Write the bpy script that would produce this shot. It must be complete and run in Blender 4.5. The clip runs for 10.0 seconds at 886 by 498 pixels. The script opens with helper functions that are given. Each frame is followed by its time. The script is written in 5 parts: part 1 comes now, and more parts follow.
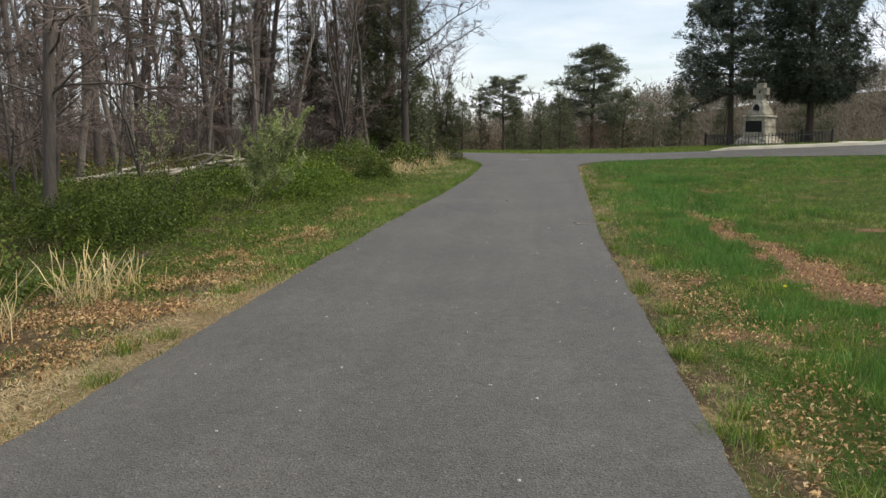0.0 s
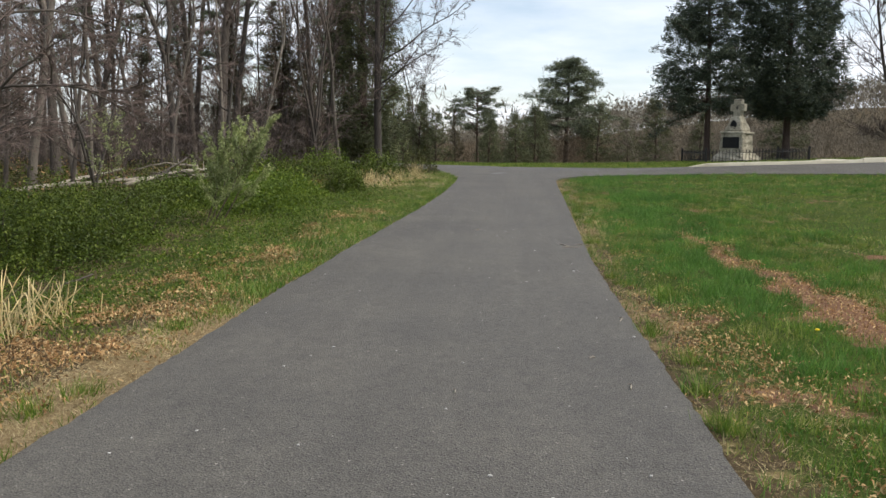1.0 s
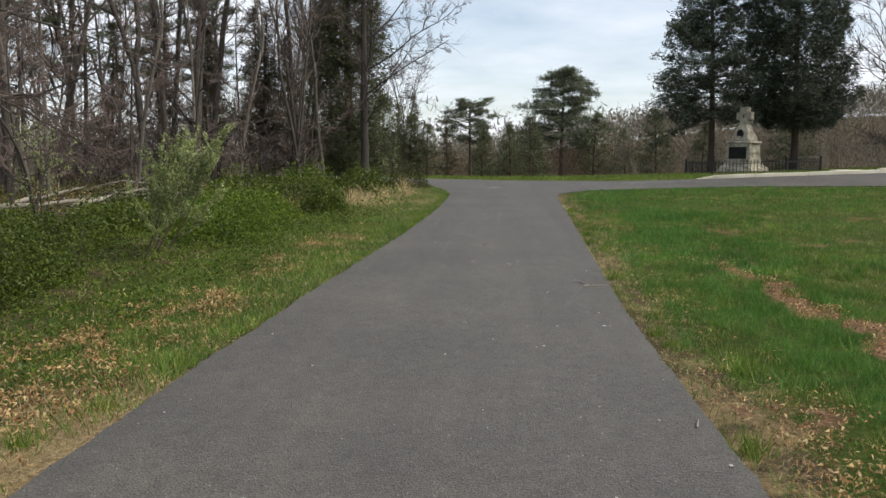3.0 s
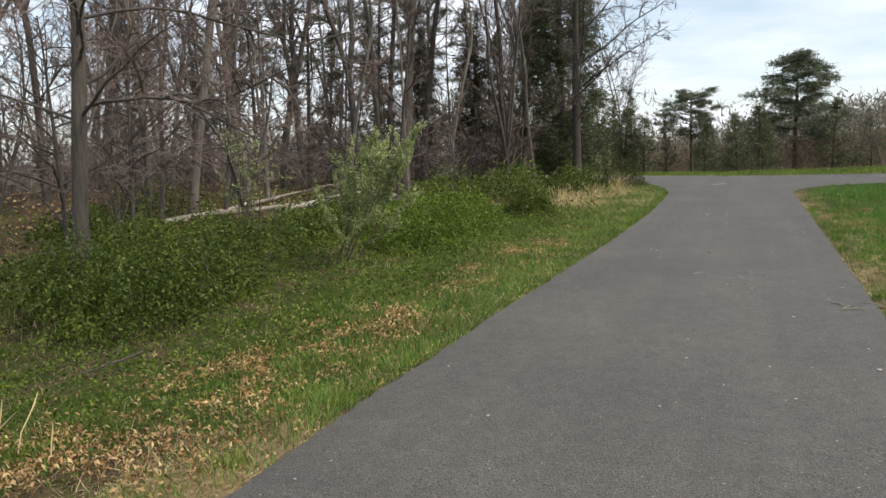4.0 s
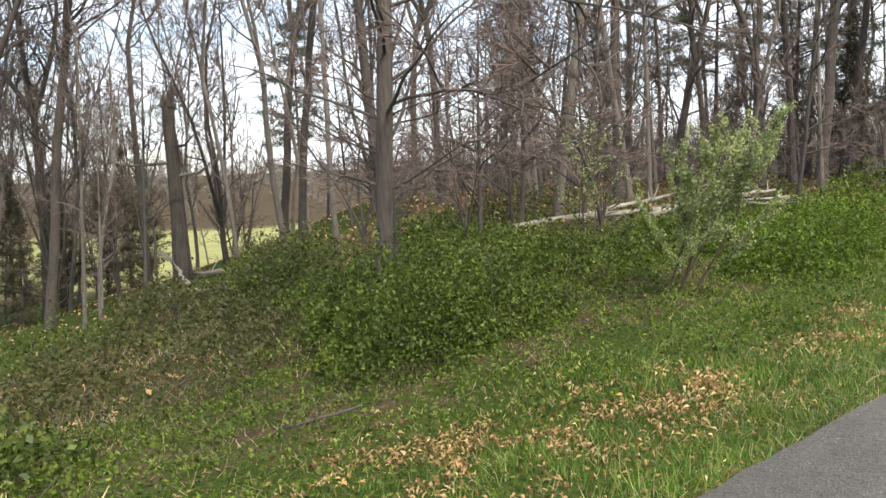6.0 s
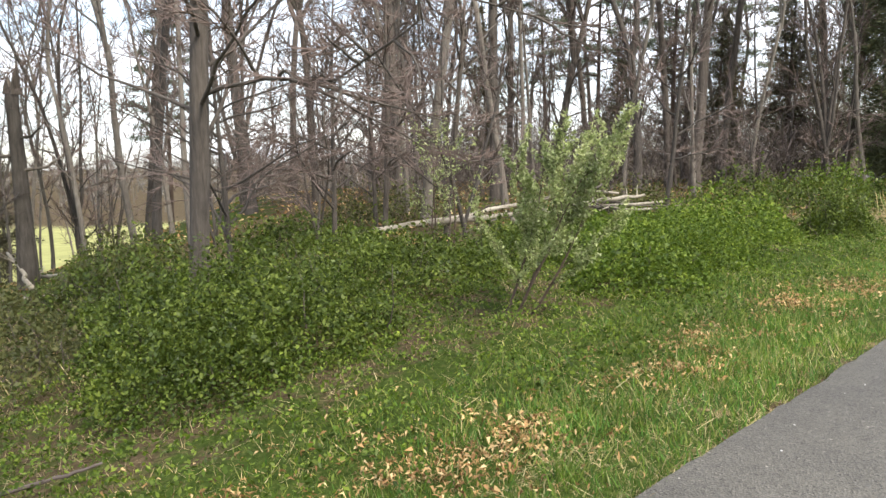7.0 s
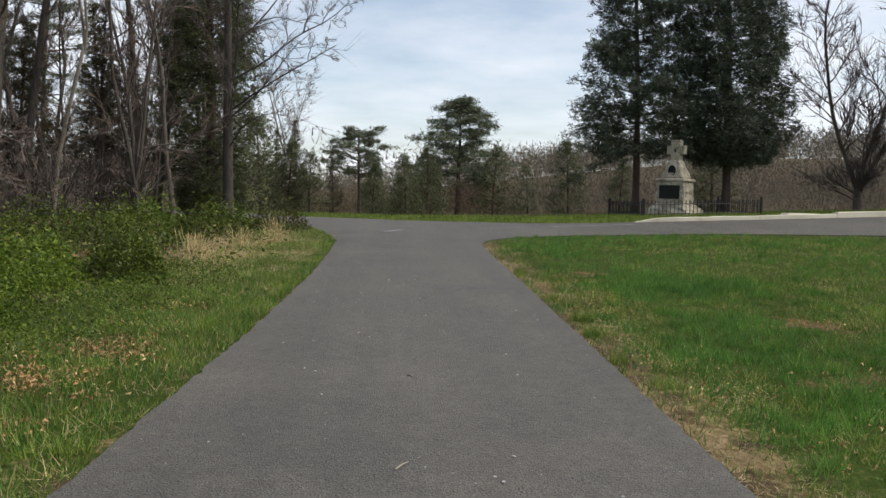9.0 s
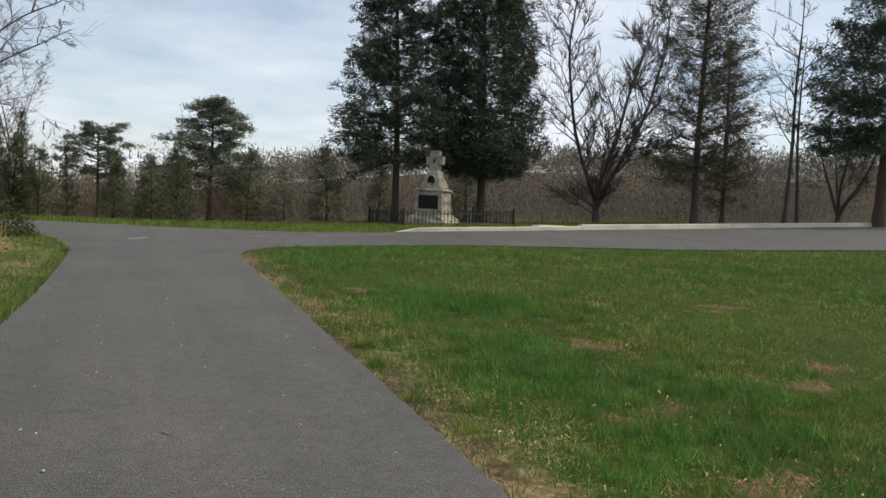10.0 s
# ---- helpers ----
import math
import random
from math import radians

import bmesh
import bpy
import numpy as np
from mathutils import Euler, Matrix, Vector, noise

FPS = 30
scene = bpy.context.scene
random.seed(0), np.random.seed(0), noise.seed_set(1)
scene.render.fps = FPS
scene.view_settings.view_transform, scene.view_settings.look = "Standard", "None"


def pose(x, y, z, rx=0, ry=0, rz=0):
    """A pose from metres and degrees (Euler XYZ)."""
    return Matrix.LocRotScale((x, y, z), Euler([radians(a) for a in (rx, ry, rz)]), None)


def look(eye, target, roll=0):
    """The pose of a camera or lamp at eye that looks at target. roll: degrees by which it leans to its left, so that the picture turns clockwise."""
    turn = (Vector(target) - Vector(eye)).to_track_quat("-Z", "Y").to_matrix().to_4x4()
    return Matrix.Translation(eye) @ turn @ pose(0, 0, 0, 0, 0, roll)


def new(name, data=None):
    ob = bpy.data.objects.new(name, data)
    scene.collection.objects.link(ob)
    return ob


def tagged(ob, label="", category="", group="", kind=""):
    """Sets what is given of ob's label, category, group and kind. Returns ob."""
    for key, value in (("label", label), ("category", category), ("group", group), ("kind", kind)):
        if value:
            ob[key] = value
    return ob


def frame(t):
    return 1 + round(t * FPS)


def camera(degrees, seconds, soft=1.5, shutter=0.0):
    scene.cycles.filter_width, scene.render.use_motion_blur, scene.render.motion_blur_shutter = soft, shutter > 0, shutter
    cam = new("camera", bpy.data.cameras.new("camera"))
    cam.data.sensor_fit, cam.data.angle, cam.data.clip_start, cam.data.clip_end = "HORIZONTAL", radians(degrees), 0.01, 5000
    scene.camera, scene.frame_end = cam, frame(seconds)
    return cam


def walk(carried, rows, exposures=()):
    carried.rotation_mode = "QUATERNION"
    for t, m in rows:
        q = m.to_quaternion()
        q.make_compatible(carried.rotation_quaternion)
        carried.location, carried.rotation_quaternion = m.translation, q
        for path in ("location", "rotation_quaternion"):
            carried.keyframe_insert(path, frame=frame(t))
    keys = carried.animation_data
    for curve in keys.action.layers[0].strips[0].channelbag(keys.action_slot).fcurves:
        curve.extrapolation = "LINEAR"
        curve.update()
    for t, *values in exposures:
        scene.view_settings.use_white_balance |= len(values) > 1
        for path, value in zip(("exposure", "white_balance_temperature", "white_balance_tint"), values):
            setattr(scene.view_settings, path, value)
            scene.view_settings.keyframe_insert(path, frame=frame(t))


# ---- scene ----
cam = camera(55.2, 10.0)
PATH = [
    (0, (0.865, -0.035, 1.463), (0.639, 1.934, 1.191), 0.0),
    (0.5, (0.75, 0.543, 1.467), (0.527, 2.512, 1.196), 0.6),
    (1, (0.66, 1.065, 1.487), (0.502, 3.043, 1.241), 0.9),
    (1.5, (0.558, 1.642, 1.509), (0.428, 3.627, 1.301), 0.8),
    (2, (0.495, 2.184, 1.523), (0.391, 4.173, 1.337), 0.8),
    (2.2, (0.485, 2.457, 1.532), (0.391, 4.446, 1.351), 0.7),
    (3.3, (0.538, 3.926, 1.497), (0.316, 5.901, 1.268), 0.0),
    (3.5, (0.546, 4.189, 1.493), (0.232, 6.151, 1.264), -0.4),
    (4, (0.452, 4.871, 1.492), (-0.186, 6.755, 1.275), -1.2),
    (4.5, (0.389, 5.609, 1.477), (-0.614, 7.329, 1.285), -2.1),
    (5, (0.337, 6.202, 1.478), (-0.892, 7.77, 1.301), -2.2),
    (5.2, (0.333, 6.456, 1.48), (-0.972, 7.961, 1.304), -2.2),
    (6.3, (0.171, 7.78, 1.498), (-1.284, 9.137, 1.297), -2.4),
    (6.5, (0.126, 8.021, 1.498), (-1.308, 9.399, 1.288), -2.2),
    (7, (0.028, 8.66, 1.491), (-1.24, 10.192, 1.284), -1.3),
    (7.5, (-0.043, 9.247, 1.498), (-1.077, 10.947, 1.298), 0.3),
    (8, (-0.072, 9.829, 1.513), (-0.768, 11.696, 1.339), 0.9),
    (8.5, (-0.029, 10.399, 1.5), (-0.314, 12.374, 1.359), 1.0),
    (9, (0.039, 10.815, 1.456), (0.163, 12.807, 1.327), 1.4),
    (9.5, (-0.026, 11.284, 1.494), (0.396, 13.236, 1.378), 2.1),
    (10, (-0.005, 11.829, 1.507), (0.681, 13.705, 1.413), 2.7),
]
EXPOSURE = [(0.0, 0.54), (1.0, 0.61), (2.0, 0.6), (3.5, 0.43), (4.0, 0.63), (4.5, 0.87), (5.0, 1.25), (6.5, 1.18), (7.0, 1.44), (7.5, 1.2), (8.0, 0.95), (8.5, 0.42), (9.0, 0.40), (9.5, 0.37), (10.0, 0.32)]
walk(cam, [(t, look(eye, target, roll)) for t, eye, target, roll in PATH], EXPOSURE)

# ---- sky and sun ----
SUN_AZIMUTH, SUN_HEIGHT = 100.0, 48.0   # degrees clockwise from +y, and above the horizon
world = bpy.data.worlds.new("sky")
scene.world = world
world.use_nodes = True
wn, wl = world.node_tree.nodes, world.node_tree.links
wn.clear()
w_out = wn.new("ShaderNodeOutputWorld")
w_bg = wn.new("ShaderNodeBackground")
w_bg.inputs["Strength"].default_value = 0.10
w_sky = wn.new("ShaderNodeTexSky")
w_sky.sky_type = "NISHITA"
w_sky.sun_disc = False
w_sky.sun_elevation = radians(SUN_HEIGHT)
w_sky.sun_rotation = radians(SUN_AZIMUTH)
w_sky.air_density, w_sky.dust_density, w_sky.ozone_density = 1.0, 0.7, 1.0
# thin cloud: a noise on a flat layer overhead
w_co = wn.new("ShaderNodeTexCoord")
w_sep = wn.new("ShaderNodeSeparateXYZ")
wl.new(w_co.outputs["Generated"], w_sep.inputs[0])
w_up = wn.new("ShaderNodeMath")
w_up.operation = "MAXIMUM"
wl.new(w_sep.outputs["Z"], w_up.inputs[0])
w_up.inputs[1].default_value = 0.0
w_add = wn.new("ShaderNodeMath")
w_add.operation = "ADD"
wl.new(w_up.outputs[0], w_add.inputs[0])
w_add.inputs[1].default_value = 0.12
w_div = wn.new("ShaderNodeVectorMath")
w_div.operation = "DIVIDE"
wl.new(w_co.outputs["Generated"], w_div.inputs[0])
wl.new(w_add.outputs[0], w_div.inputs[1])
w_noise = wn.new("ShaderNodeTexNoise")
w_noise.inputs["Scale"].default_value = 0.75
w_noise.inputs["Detail"].default_value = 8.0
w_noise.inputs["Roughness"].default_value = 0.55
wl.new(w_div.outputs[0], w_noise.inputs["Vector"])
w_ramp = wn.new("ShaderNodeValToRGB")
w_ramp.color_ramp.elements[0].position, w_ramp.color_ramp.elements[0].color = 0.38, (0.28, 0.28, 0.28, 1)
w_ramp.color_ramp.elements[1].position, w_ramp.color_ramp.elements[1].color = 0.64, (0.92, 0.92, 0.92, 1)
wl.new(w_noise.outputs["Fac"], w_ramp.inputs[0])
w_mix = wn.new("ShaderNodeMix")
w_mix.data_type = "RGBA"
wl.new(w_ramp.outputs[0], w_mix.inputs["Factor"])
wl.new(w_sky.outputs[0], w_mix.inputs["A"])
w_mix.inputs["B"].default_value = (7.3, 7.6, 8.2, 1)
wl.new(w_mix.outputs["Result"], w_bg.inputs["Color"])
wl.new(w_bg.outputs[0], w_out.inputs[0])

sun_data = bpy.data.lights.new("sun", "SUN")
sun_data.energy, sun_data.angle, sun_data.color = 2.0, radians(8), (1.0, 0.94, 0.84)
sun = new("sun", sun_data)
a, e = radians(SUN_AZIMUTH), radians(SUN_HEIGHT)
sun.matrix_world = look((60 * math.sin(a) * math.cos(e), 60 * math.cos(a) * math.cos(e), 60 * math.sin(e)), (0, 0, 0))


# ---- materials ----
def material(name, rough=0.8, metal=0.0):
    m = bpy.data.materials.new(name)
    m.use_nodes = True
    n = m.node_tree.nodes
    b = n["Principled BSDF"]
    b.inputs["Roughness"].default_value, b.inputs["Metallic"].default_value = rough, metal
    return m, n, m.node_tree.links, b


def noise_node(n, l, scale, detail=4.0, vector=None, rough=0.55):
    t = n.new("ShaderNodeTexNoise")
    t.inputs["Scale"].default_value, t.inputs["Detail"].default_value, t.inputs["Roughness"].default_value = scale, detail, rough
    if vector is not None:
        l.new(vector, t.inputs["Vector"])
    return t.outputs["Fac"]


def ramp_node(n, l, fac, stops):
    r = n.new("ShaderNodeValToRGB").color_ramp
    node = n[-1]
    while len(r.elements) < len(stops):
        r.elements.new(0.5)
    for e, (p, c) in zip(r.elements, stops):
        e.position, e.color = p, (*c, 1)
    l.new(fac, node.inputs[0])
    return node.outputs[0]


def mix_node(n, l, fac, a, b, blend="MIX"):
    m = n.new("ShaderNodeMix")
    m.data_type, m.blend_type = "RGBA", blend
    for key, v in (("Factor", fac), ("A", a), ("B", b)):
        if isinstance(v, (int, float)):
            m.inputs[key].default_value = v
        elif isinstance(v, tuple):
            m.inputs[key].default_value = (*v, 1)
        else:
            l.new(v, m.inputs[key])
    return m.outputs["Result"]


def bump_node(n, l, b, height, strength=0.4, distance=0.02):
    k = n.new("ShaderNodeBump")
    k.inputs["Strength"].default_value, k.inputs["Distance"].default_value = strength, distance
    l.new(height, k.inputs["Height"])
    l.new(k.outputs[0], b.inputs["Normal"])


def math_node(n, l, op, a, b=0.0):
    m = n.new("ShaderNodeMath")
    m.operation = op
    for i, v in enumerate((a, b)):
        if isinstance(v, (int, float)):
            m.inputs[i].default_value = v
        else:
            l.new(v, m.inputs[i])
    return m.outputs[0]


def place(n):
    return n.new("ShaderNodeNewGeometry").outputs["Position"]


def blotchy(name, colours, scale, fine, rough=0.85, bump=0.4, distance=0.01, metal=0.0, stretch=None):
    """A surface with broad stains and a fine grain of the given colours."""
    m, n, l, b = material(name, rough, metal)
    p = n.new("ShaderNodeTexCoord").outputs["Object"]
    if stretch:
        v = n.new("ShaderNodeVectorMath")
        v.operation = "MULTIPLY"
        l.new(p, v.inputs[0])
        v.inputs[1].default_value = stretch
        p = v.outputs[0]
    broad, grain = noise_node(n, l, scale, 3, p), noise_node(n, l, fine, 5, p, 0.65)
    mixed = math_node(n, l, "ADD", math_node(n, l, "MULTIPLY", broad, 0.5), math_node(n, l, "MULTIPLY", grain, 0.5))
    k = len(colours) - 1
    l.new(ramp_node(n, l, mixed, [(0.32 + 0.36 * i / k, c) for i, c in enumerate(colours)]), b.inputs["Base Color"])
    bump_node(n, l, b, grain, bump, distance)
    return m


def leafy(name, colours, rough=0.55, through_light=0.35):
    """Leaves, blades or needles: each island takes a colour of its own, and some light passes."""
    m, n, l, b = material(name, rough)
    g = n.new("ShaderNodeNewGeometry")
    k = len(colours) - 1
    col = ramp_node(n, l, g.outputs["Random Per Island"], [(i / k, c) for i, c in enumerate(colours)])
    patch = noise_node(n, l, 0.9, 4, g.outputs["Position"])
    col = mix_node(n, l, 1.0, col, ramp_node(n, l, patch, [(0.3, (0.70, 0.72, 0.68)), (0.7, (1.22, 1.18, 1.1))]), "MULTIPLY")
    clump = noise_node(n, l, 4.5, 3, g.outputs["Position"])
    col = mix_node(n, l, 1.0, col, ramp_node(n, l, clump, [(0.32, (0.72, 0.74, 0.72)), (0.68, (1.25, 1.22, 1.15))]), "MULTIPLY")
    l.new(col, b.inputs["Base Color"])
    b.inputs["Specular IOR Level"].default_value = 0.3
    t = n.new("ShaderNodeBsdfTranslucent")
    l.new(col, t.inputs["Color"])
    s = n.new("ShaderNodeMixShader")
    s.inputs[0].default_value = through_light
    l.new(b.outputs[0], s.inputs[1])
    l.new(t.outputs[0], s.inputs[2])
    l.new(s.outputs[0], n["Material Output"].inputs[0])
    return m


def bark(name, dark, light, streak=6.0):
    m, n, l, b = material(name, 0.9)
    o = n.new("ShaderNodeTexCoord").outputs["Object"]
    v = n.new("ShaderNodeVectorMath")
    v.operation = "MULTIPLY"
    l.new(o, v.inputs[0])
    v.inputs[1].default_value = (1, 1, 0.16)
    furrow = noise_node(n, l, streak * 4, 5, v.outputs[0], 0.7)
    broad = noise_node(n, l, 0.9, 3, o)
    col = ramp_node(n, l, furrow, [(0.3, dark), (0.7, light)])
    lichen = ramp_node(n, l, broad, [(0.45, (0, 0, 0)), (0.75, (1, 1, 1))])
    col = mix_node(n, l, math_node(n, l, "MULTIPLY", lichen, 0.5), col, (light[0] * 1.35, light[1] * 1.38, light[2] * 1.3))
    r = n.new("ShaderNodeObjectInfo").outputs["Random"]
    col = mix_node(n, l, 1.0, col, ramp_node(n, l, r, [(0, (0.55, 0.54, 0.53)), (1, (1.12, 1.06, 1.0))]), "MULTIPLY")
    l.new(col, b.inputs["Base Color"])
    bump_node(n, l, b, furrow, 0.8, 0.03)
    return m


BARK = bark("grey_bark", (0.050, 0.041, 0.034), (0.140, 0.120, 0.102))
BARK_PALE = bark("pale_bark", (0.080, 0.068, 0.055), (0.21, 0.19, 0.165))
BARK_PINE = bark("red_brown_bark", (0.050, 0.035, 0.027), (0.14, 0.10, 0.078))
TWIG = blotchy("twig_bark", [(0.062, 0.047, 0.039), (0.135, 0.104, 0.090)], 0.5, 8)
TWIG_RED = blotchy("reddish_twig_bark", [(0.11, 0.075, 0.060), (0.21, 0.155, 0.13)], 0.5, 8)
DEAD = blotchy("bleached_dead_wood", [(0.14, 0.115, 0.085), (0.30, 0.26, 0.20), (0.44, 0.40, 0.32)], 1.2, 14, stretch=(1, 1, 1))
ROTTEN = bark("broken_trunk_bark", (0.055, 0.045, 0.036), (0.20, 0.17, 0.14), 3)
NEEDLE = leafy("cedar_needles", [(0.066, 0.080, 0.045), (0.112, 0.132, 0.070), (0.165, 0.172, 0.086)], 0.6, 0.28)
NEEDLE_DARK = leafy("blackish_cedar_needles", [(0.040, 0.056, 0.046), (0.078, 0.102, 0.076), (0.120, 0.142, 0.092)], 0.6, 0.25)
NEEDLE_PINE = leafy("pine_needles", [(0.085, 0.108, 0.074), (0.135, 0.160, 0.108), (0.195, 0.212, 0.14)], 0.6, 0.25)
NEEDLE_THIN = leafy("dull_needles", [(0.060, 0.062, 0.036), (0.095, 0.090, 0.052), (0.13, 0.105, 0.068)], 0.6, 0.2)
LEAF_BRIGHT = leafy("honeysuckle_leaves", [(0.044, 0.078, 0.008), (0.108, 0.175, 0.018), (0.23, 0.30, 0.042)])
LEAF_DEEP = leafy("bramble_leaves", [(0.034, 0.054, 0.008), (0.080, 0.120, 0.016), (0.18, 0.225, 0.042)], 0.5, 0.3)
LEAF_SILVER = leafy("silvery_young_leaves", [(0.21, 0.265, 0.090), (0.34, 0.40, 0.165), (0.56, 0.58, 0.34)])
GRASS = leafy("grass_blades", [(0.064, 0.132, 0.013), (0.118, 0.208, 0.022), (0.195, 0.288, 0.040), (0.40, 0.38, 0.15)])
GRASS_LUSH = leafy("lush_grass_blades", [(0.052, 0.140, 0.022), (0.098, 0.225, 0.040), (0.18, 0.33, 0.075)])
GRASS_DULL = leafy("dull_grass_blades", [(0.078, 0.130, 0.022), (0.140, 0.200, 0.036), (0.23, 0.275, 0.065), (0.48, 0.43, 0.23)])
STRAW = leafy("dry_grass", [(0.32, 0.24, 0.125), (0.50, 0.395, 0.225), (0.66, 0.55, 0.35)], 0.6, 0.15)
LITTER = leafy("fallen_leaves", [(0.18, 0.090, 0.038), (0.35, 0.200, 0.092), (0.52, 0.340, 0.170), (0.67, 0.50, 0.29)], 0.8, 0.1)
GRANITE = blotchy("rough_granite", [(0.09, 0.08, 0.058), (0.36, 0.325, 0.24), (0.58, 0.53, 0.41)], 2.2, 16, 0.85, 0.9, 0.05)
BRONZE = blotchy("dark_bronze", [(0.012, 0.014, 0.016), (0.035, 0.036, 0.036)], 5, 40, 0.45, 0.2, 0.004, 0.6)
IRON = blotchy("black_iron", [(0.012, 0.012, 0.012), (0.03, 0.028, 0.026)], 6, 40, 0.6, 0.2, 0.003, 0.3)
CONCRETE = blotchy("weathered_concrete", [(0.36, 0.32, 0.23), (0.60, 0.55, 0.42), (0.72, 0.67, 0.54)], 0.9, 30, 0.9, 0.3, 0.004)
PAINT = blotchy("worn_white_paint", [(0.12, 0.12, 0.12), (0.38, 0.38, 0.37)], 3, 30, 0.8, 0.2, 0.003)
STONE = blotchy("pale_pebble", [(0.35, 0.33, 0.30), (0.6, 0.58, 0.54)], 8, 60, 0.8)
PETAL = leafy("yellow_petals", [(0.75, 0.60, 0.03), (0.85, 0.70, 0.05)])

# asphalt with pale chips, darker seams of wear and a lighter worn middle
ASPHALT, n, l, b = material("worn_asphalt", 0.74)
p = place(n)
vor = n.new("ShaderNodeTexVoronoi")
vor.inputs["Scale"].default_value = 100
l.new(p, vor.inputs["Vector"])
chip = ramp_node(n, l, vor.outputs["Color"], [(0.0, (0.024, 0.022, 0.018)), (0.18, (0.072, 0.066, 0.056)), (0.45, (0.096, 0.088, 0.074)), (0.8, (0.117, 0.108, 0.091)), (0.95, (0.165, 0.153, 0.131)), (1.0, (0.50, 0.46, 0.40))])
broad = noise_node(n, l, 0.55, 4, p)
mid = noise_node(n, l, 7, 5, p, 0.7)
col = mix_node(n, l, 1.0, chip, ramp_node(n, l, broad, [(0.3, (0.84, 0.84, 0.86)), (0.7, (1.12, 1.11, 1.09))]), "MULTIPLY")
col = mix_node(n, l, 1.0, col, ramp_node(n, l, mid, [(0.25, (0.80, 0.80, 0.80)), (0.6, (1.10, 1.10, 1.09))]), "MULTIPLY")
worn = n.new("ShaderNodeVectorMath")
worn.operation = "MULTIPLY"
l.new(p, worn.inputs[0])
worn.inputs[1].default_value = (1.6, 0.07, 1.0)
col = mix_node(n, l, 1.0, col, ramp_node(n, l, noise_node(n, l, 1.0, 3, worn.outputs[0]), [(0.3, (0.88, 0.87, 0.87)), (0.7, (1.10, 1.09, 1.07))]), "MULTIPLY")
l.new(col, b.inputs["Base Color"])
bump_node(n, l, b, vor.outputs["Distance"], 0.8, 0.008)

# soil, litter, turf and straw, mixed by what grows where
GROUND, n, l, b = material("ground_cover", 0.95)
b.inputs["Specular IOR Level"].default_value = 0.05
p = place(n)
fine, mid, broad = noise_node(n, l, 22, 5, p, 0.7), noise_node(n, l, 3.2, 5, p, 0.6), noise_node(n, l, 0.35, 3, p)


def cover(name):
    at = n.new("ShaderNodeAttribute")
    at.attribute_name = name
    f = math_node(n, l, "ADD", at.outputs["Fac"], math_node(n, l, "MULTIPLY", math_node(n, l, "SUBTRACT", mid, 0.5), 1.9))
    return ramp_node(n, l, f, [(0.38, (0, 0, 0)), (0.62, (1, 1, 1))])


col = ramp_node(n, l, fine, [(0.3, (0.045, 0.032, 0.018)), (0.55, (0.10, 0.075, 0.042)), (0.75, (0.18, 0.14, 0.085))])
col = mix_node(n, l, cover("turf"), col, ramp_node(n, l, fine, [(0.3, (0.026, 0.044, 0.008)), (0.55, (0.054, 0.080, 0.016)), (0.75, (0.15, 0.14, 0.050))]))
col = mix_node(n, l, cover("straw"), col, ramp_node(n, l, fine, [(0.3, (0.10, 0.07, 0.035)), (0.55, (0.24, 0.175, 0.09)), (0.75, (0.42, 0.32, 0.18))]))
col = mix_node(n, l, cover("dirt"), col, ramp_node(n, l, fine, [(0.3, (0.060, 0.032, 0.019)), (0.52, (0.185, 0.105, 0.064)), (0.70, (0.34, 0.21, 0.135))]))
col = mix_node(n, l, cover("meadow"), col, ramp_node(n, l, fine, [(0.3, (0.27, 0.28, 0.10)), (0.7, (0.38, 0.37, 0.16))]))
col = mix_node(n, l, 1.0, col, ramp_node(n, l, broad, [(0.3, (0.8, 0.8, 0.8)), (0.7, (1.15, 1.12, 1.1))]), "MULTIPLY")
l.new(col, b.inputs["Base Color"])
bump_node(n, l, b, fine, 0.7, 0.03)


# ---- mesh helpers ----
def mesh_of(name, verts, faces, mat, smooth=False):
    me = bpy.data.meshes.new(name)
    me.from_pydata([tuple(v) for v in verts], [], [tuple(f) for f in faces])
    me.materials.append(mat)
    if smooth:
        me.polygons.foreach_set("use_smooth", [True] * len(me.polygons))
    return me


def part(name, bm, mat, parent, label=""):
    """One mesh object under a thing or a part, from a bmesh or from (verts, faces)."""
    if isinstance(bm, tuple):
        me = mesh_of(name, bm[0], bm[1], mat, len(bm) > 2 and bm[2])
    else:
        me = bpy.data.meshes.new(name)
        bm.to_mesh(me)
        bm.free()
        me.materials.append(mat)
    ob = new(name, me)
    ob.parent = parent
    if label:
        tagged(ob, label)
    return ob


def thing(name, label, category, at=(0, 0, 0), turn=0.0, group="", kind=""):
    ob = new(name)
    ob.empty_display_size = 0.2
    ob.matrix_basis = pose(*at, 0, 0, turn)
    return tagged(ob, label, category, group, kind)


def quads_mesh(name, corners, mat):
    """A mesh of loose quads from an array of shape (k, 4, 3); or of triangles from (k, 3, 3)."""
    k, c = corners.shape[:2]
    me = bpy.data.meshes.new(name)
    me.vertices.add(k * c)
    me.vertices.foreach_set("co", corners.reshape(-1).astype(np.float32))
    me.loops.add(k * c)
    me.loops.foreach_set("vertex_index", np.arange(k * c, dtype=np.int32))
    me.polygons.add(k)
    me.polygons.foreach_set("loop_start", np.arange(0, k * c, c, dtype=np.int32))
    me.update(calc_edges=True)
    me.materials.append(mat)
    return me


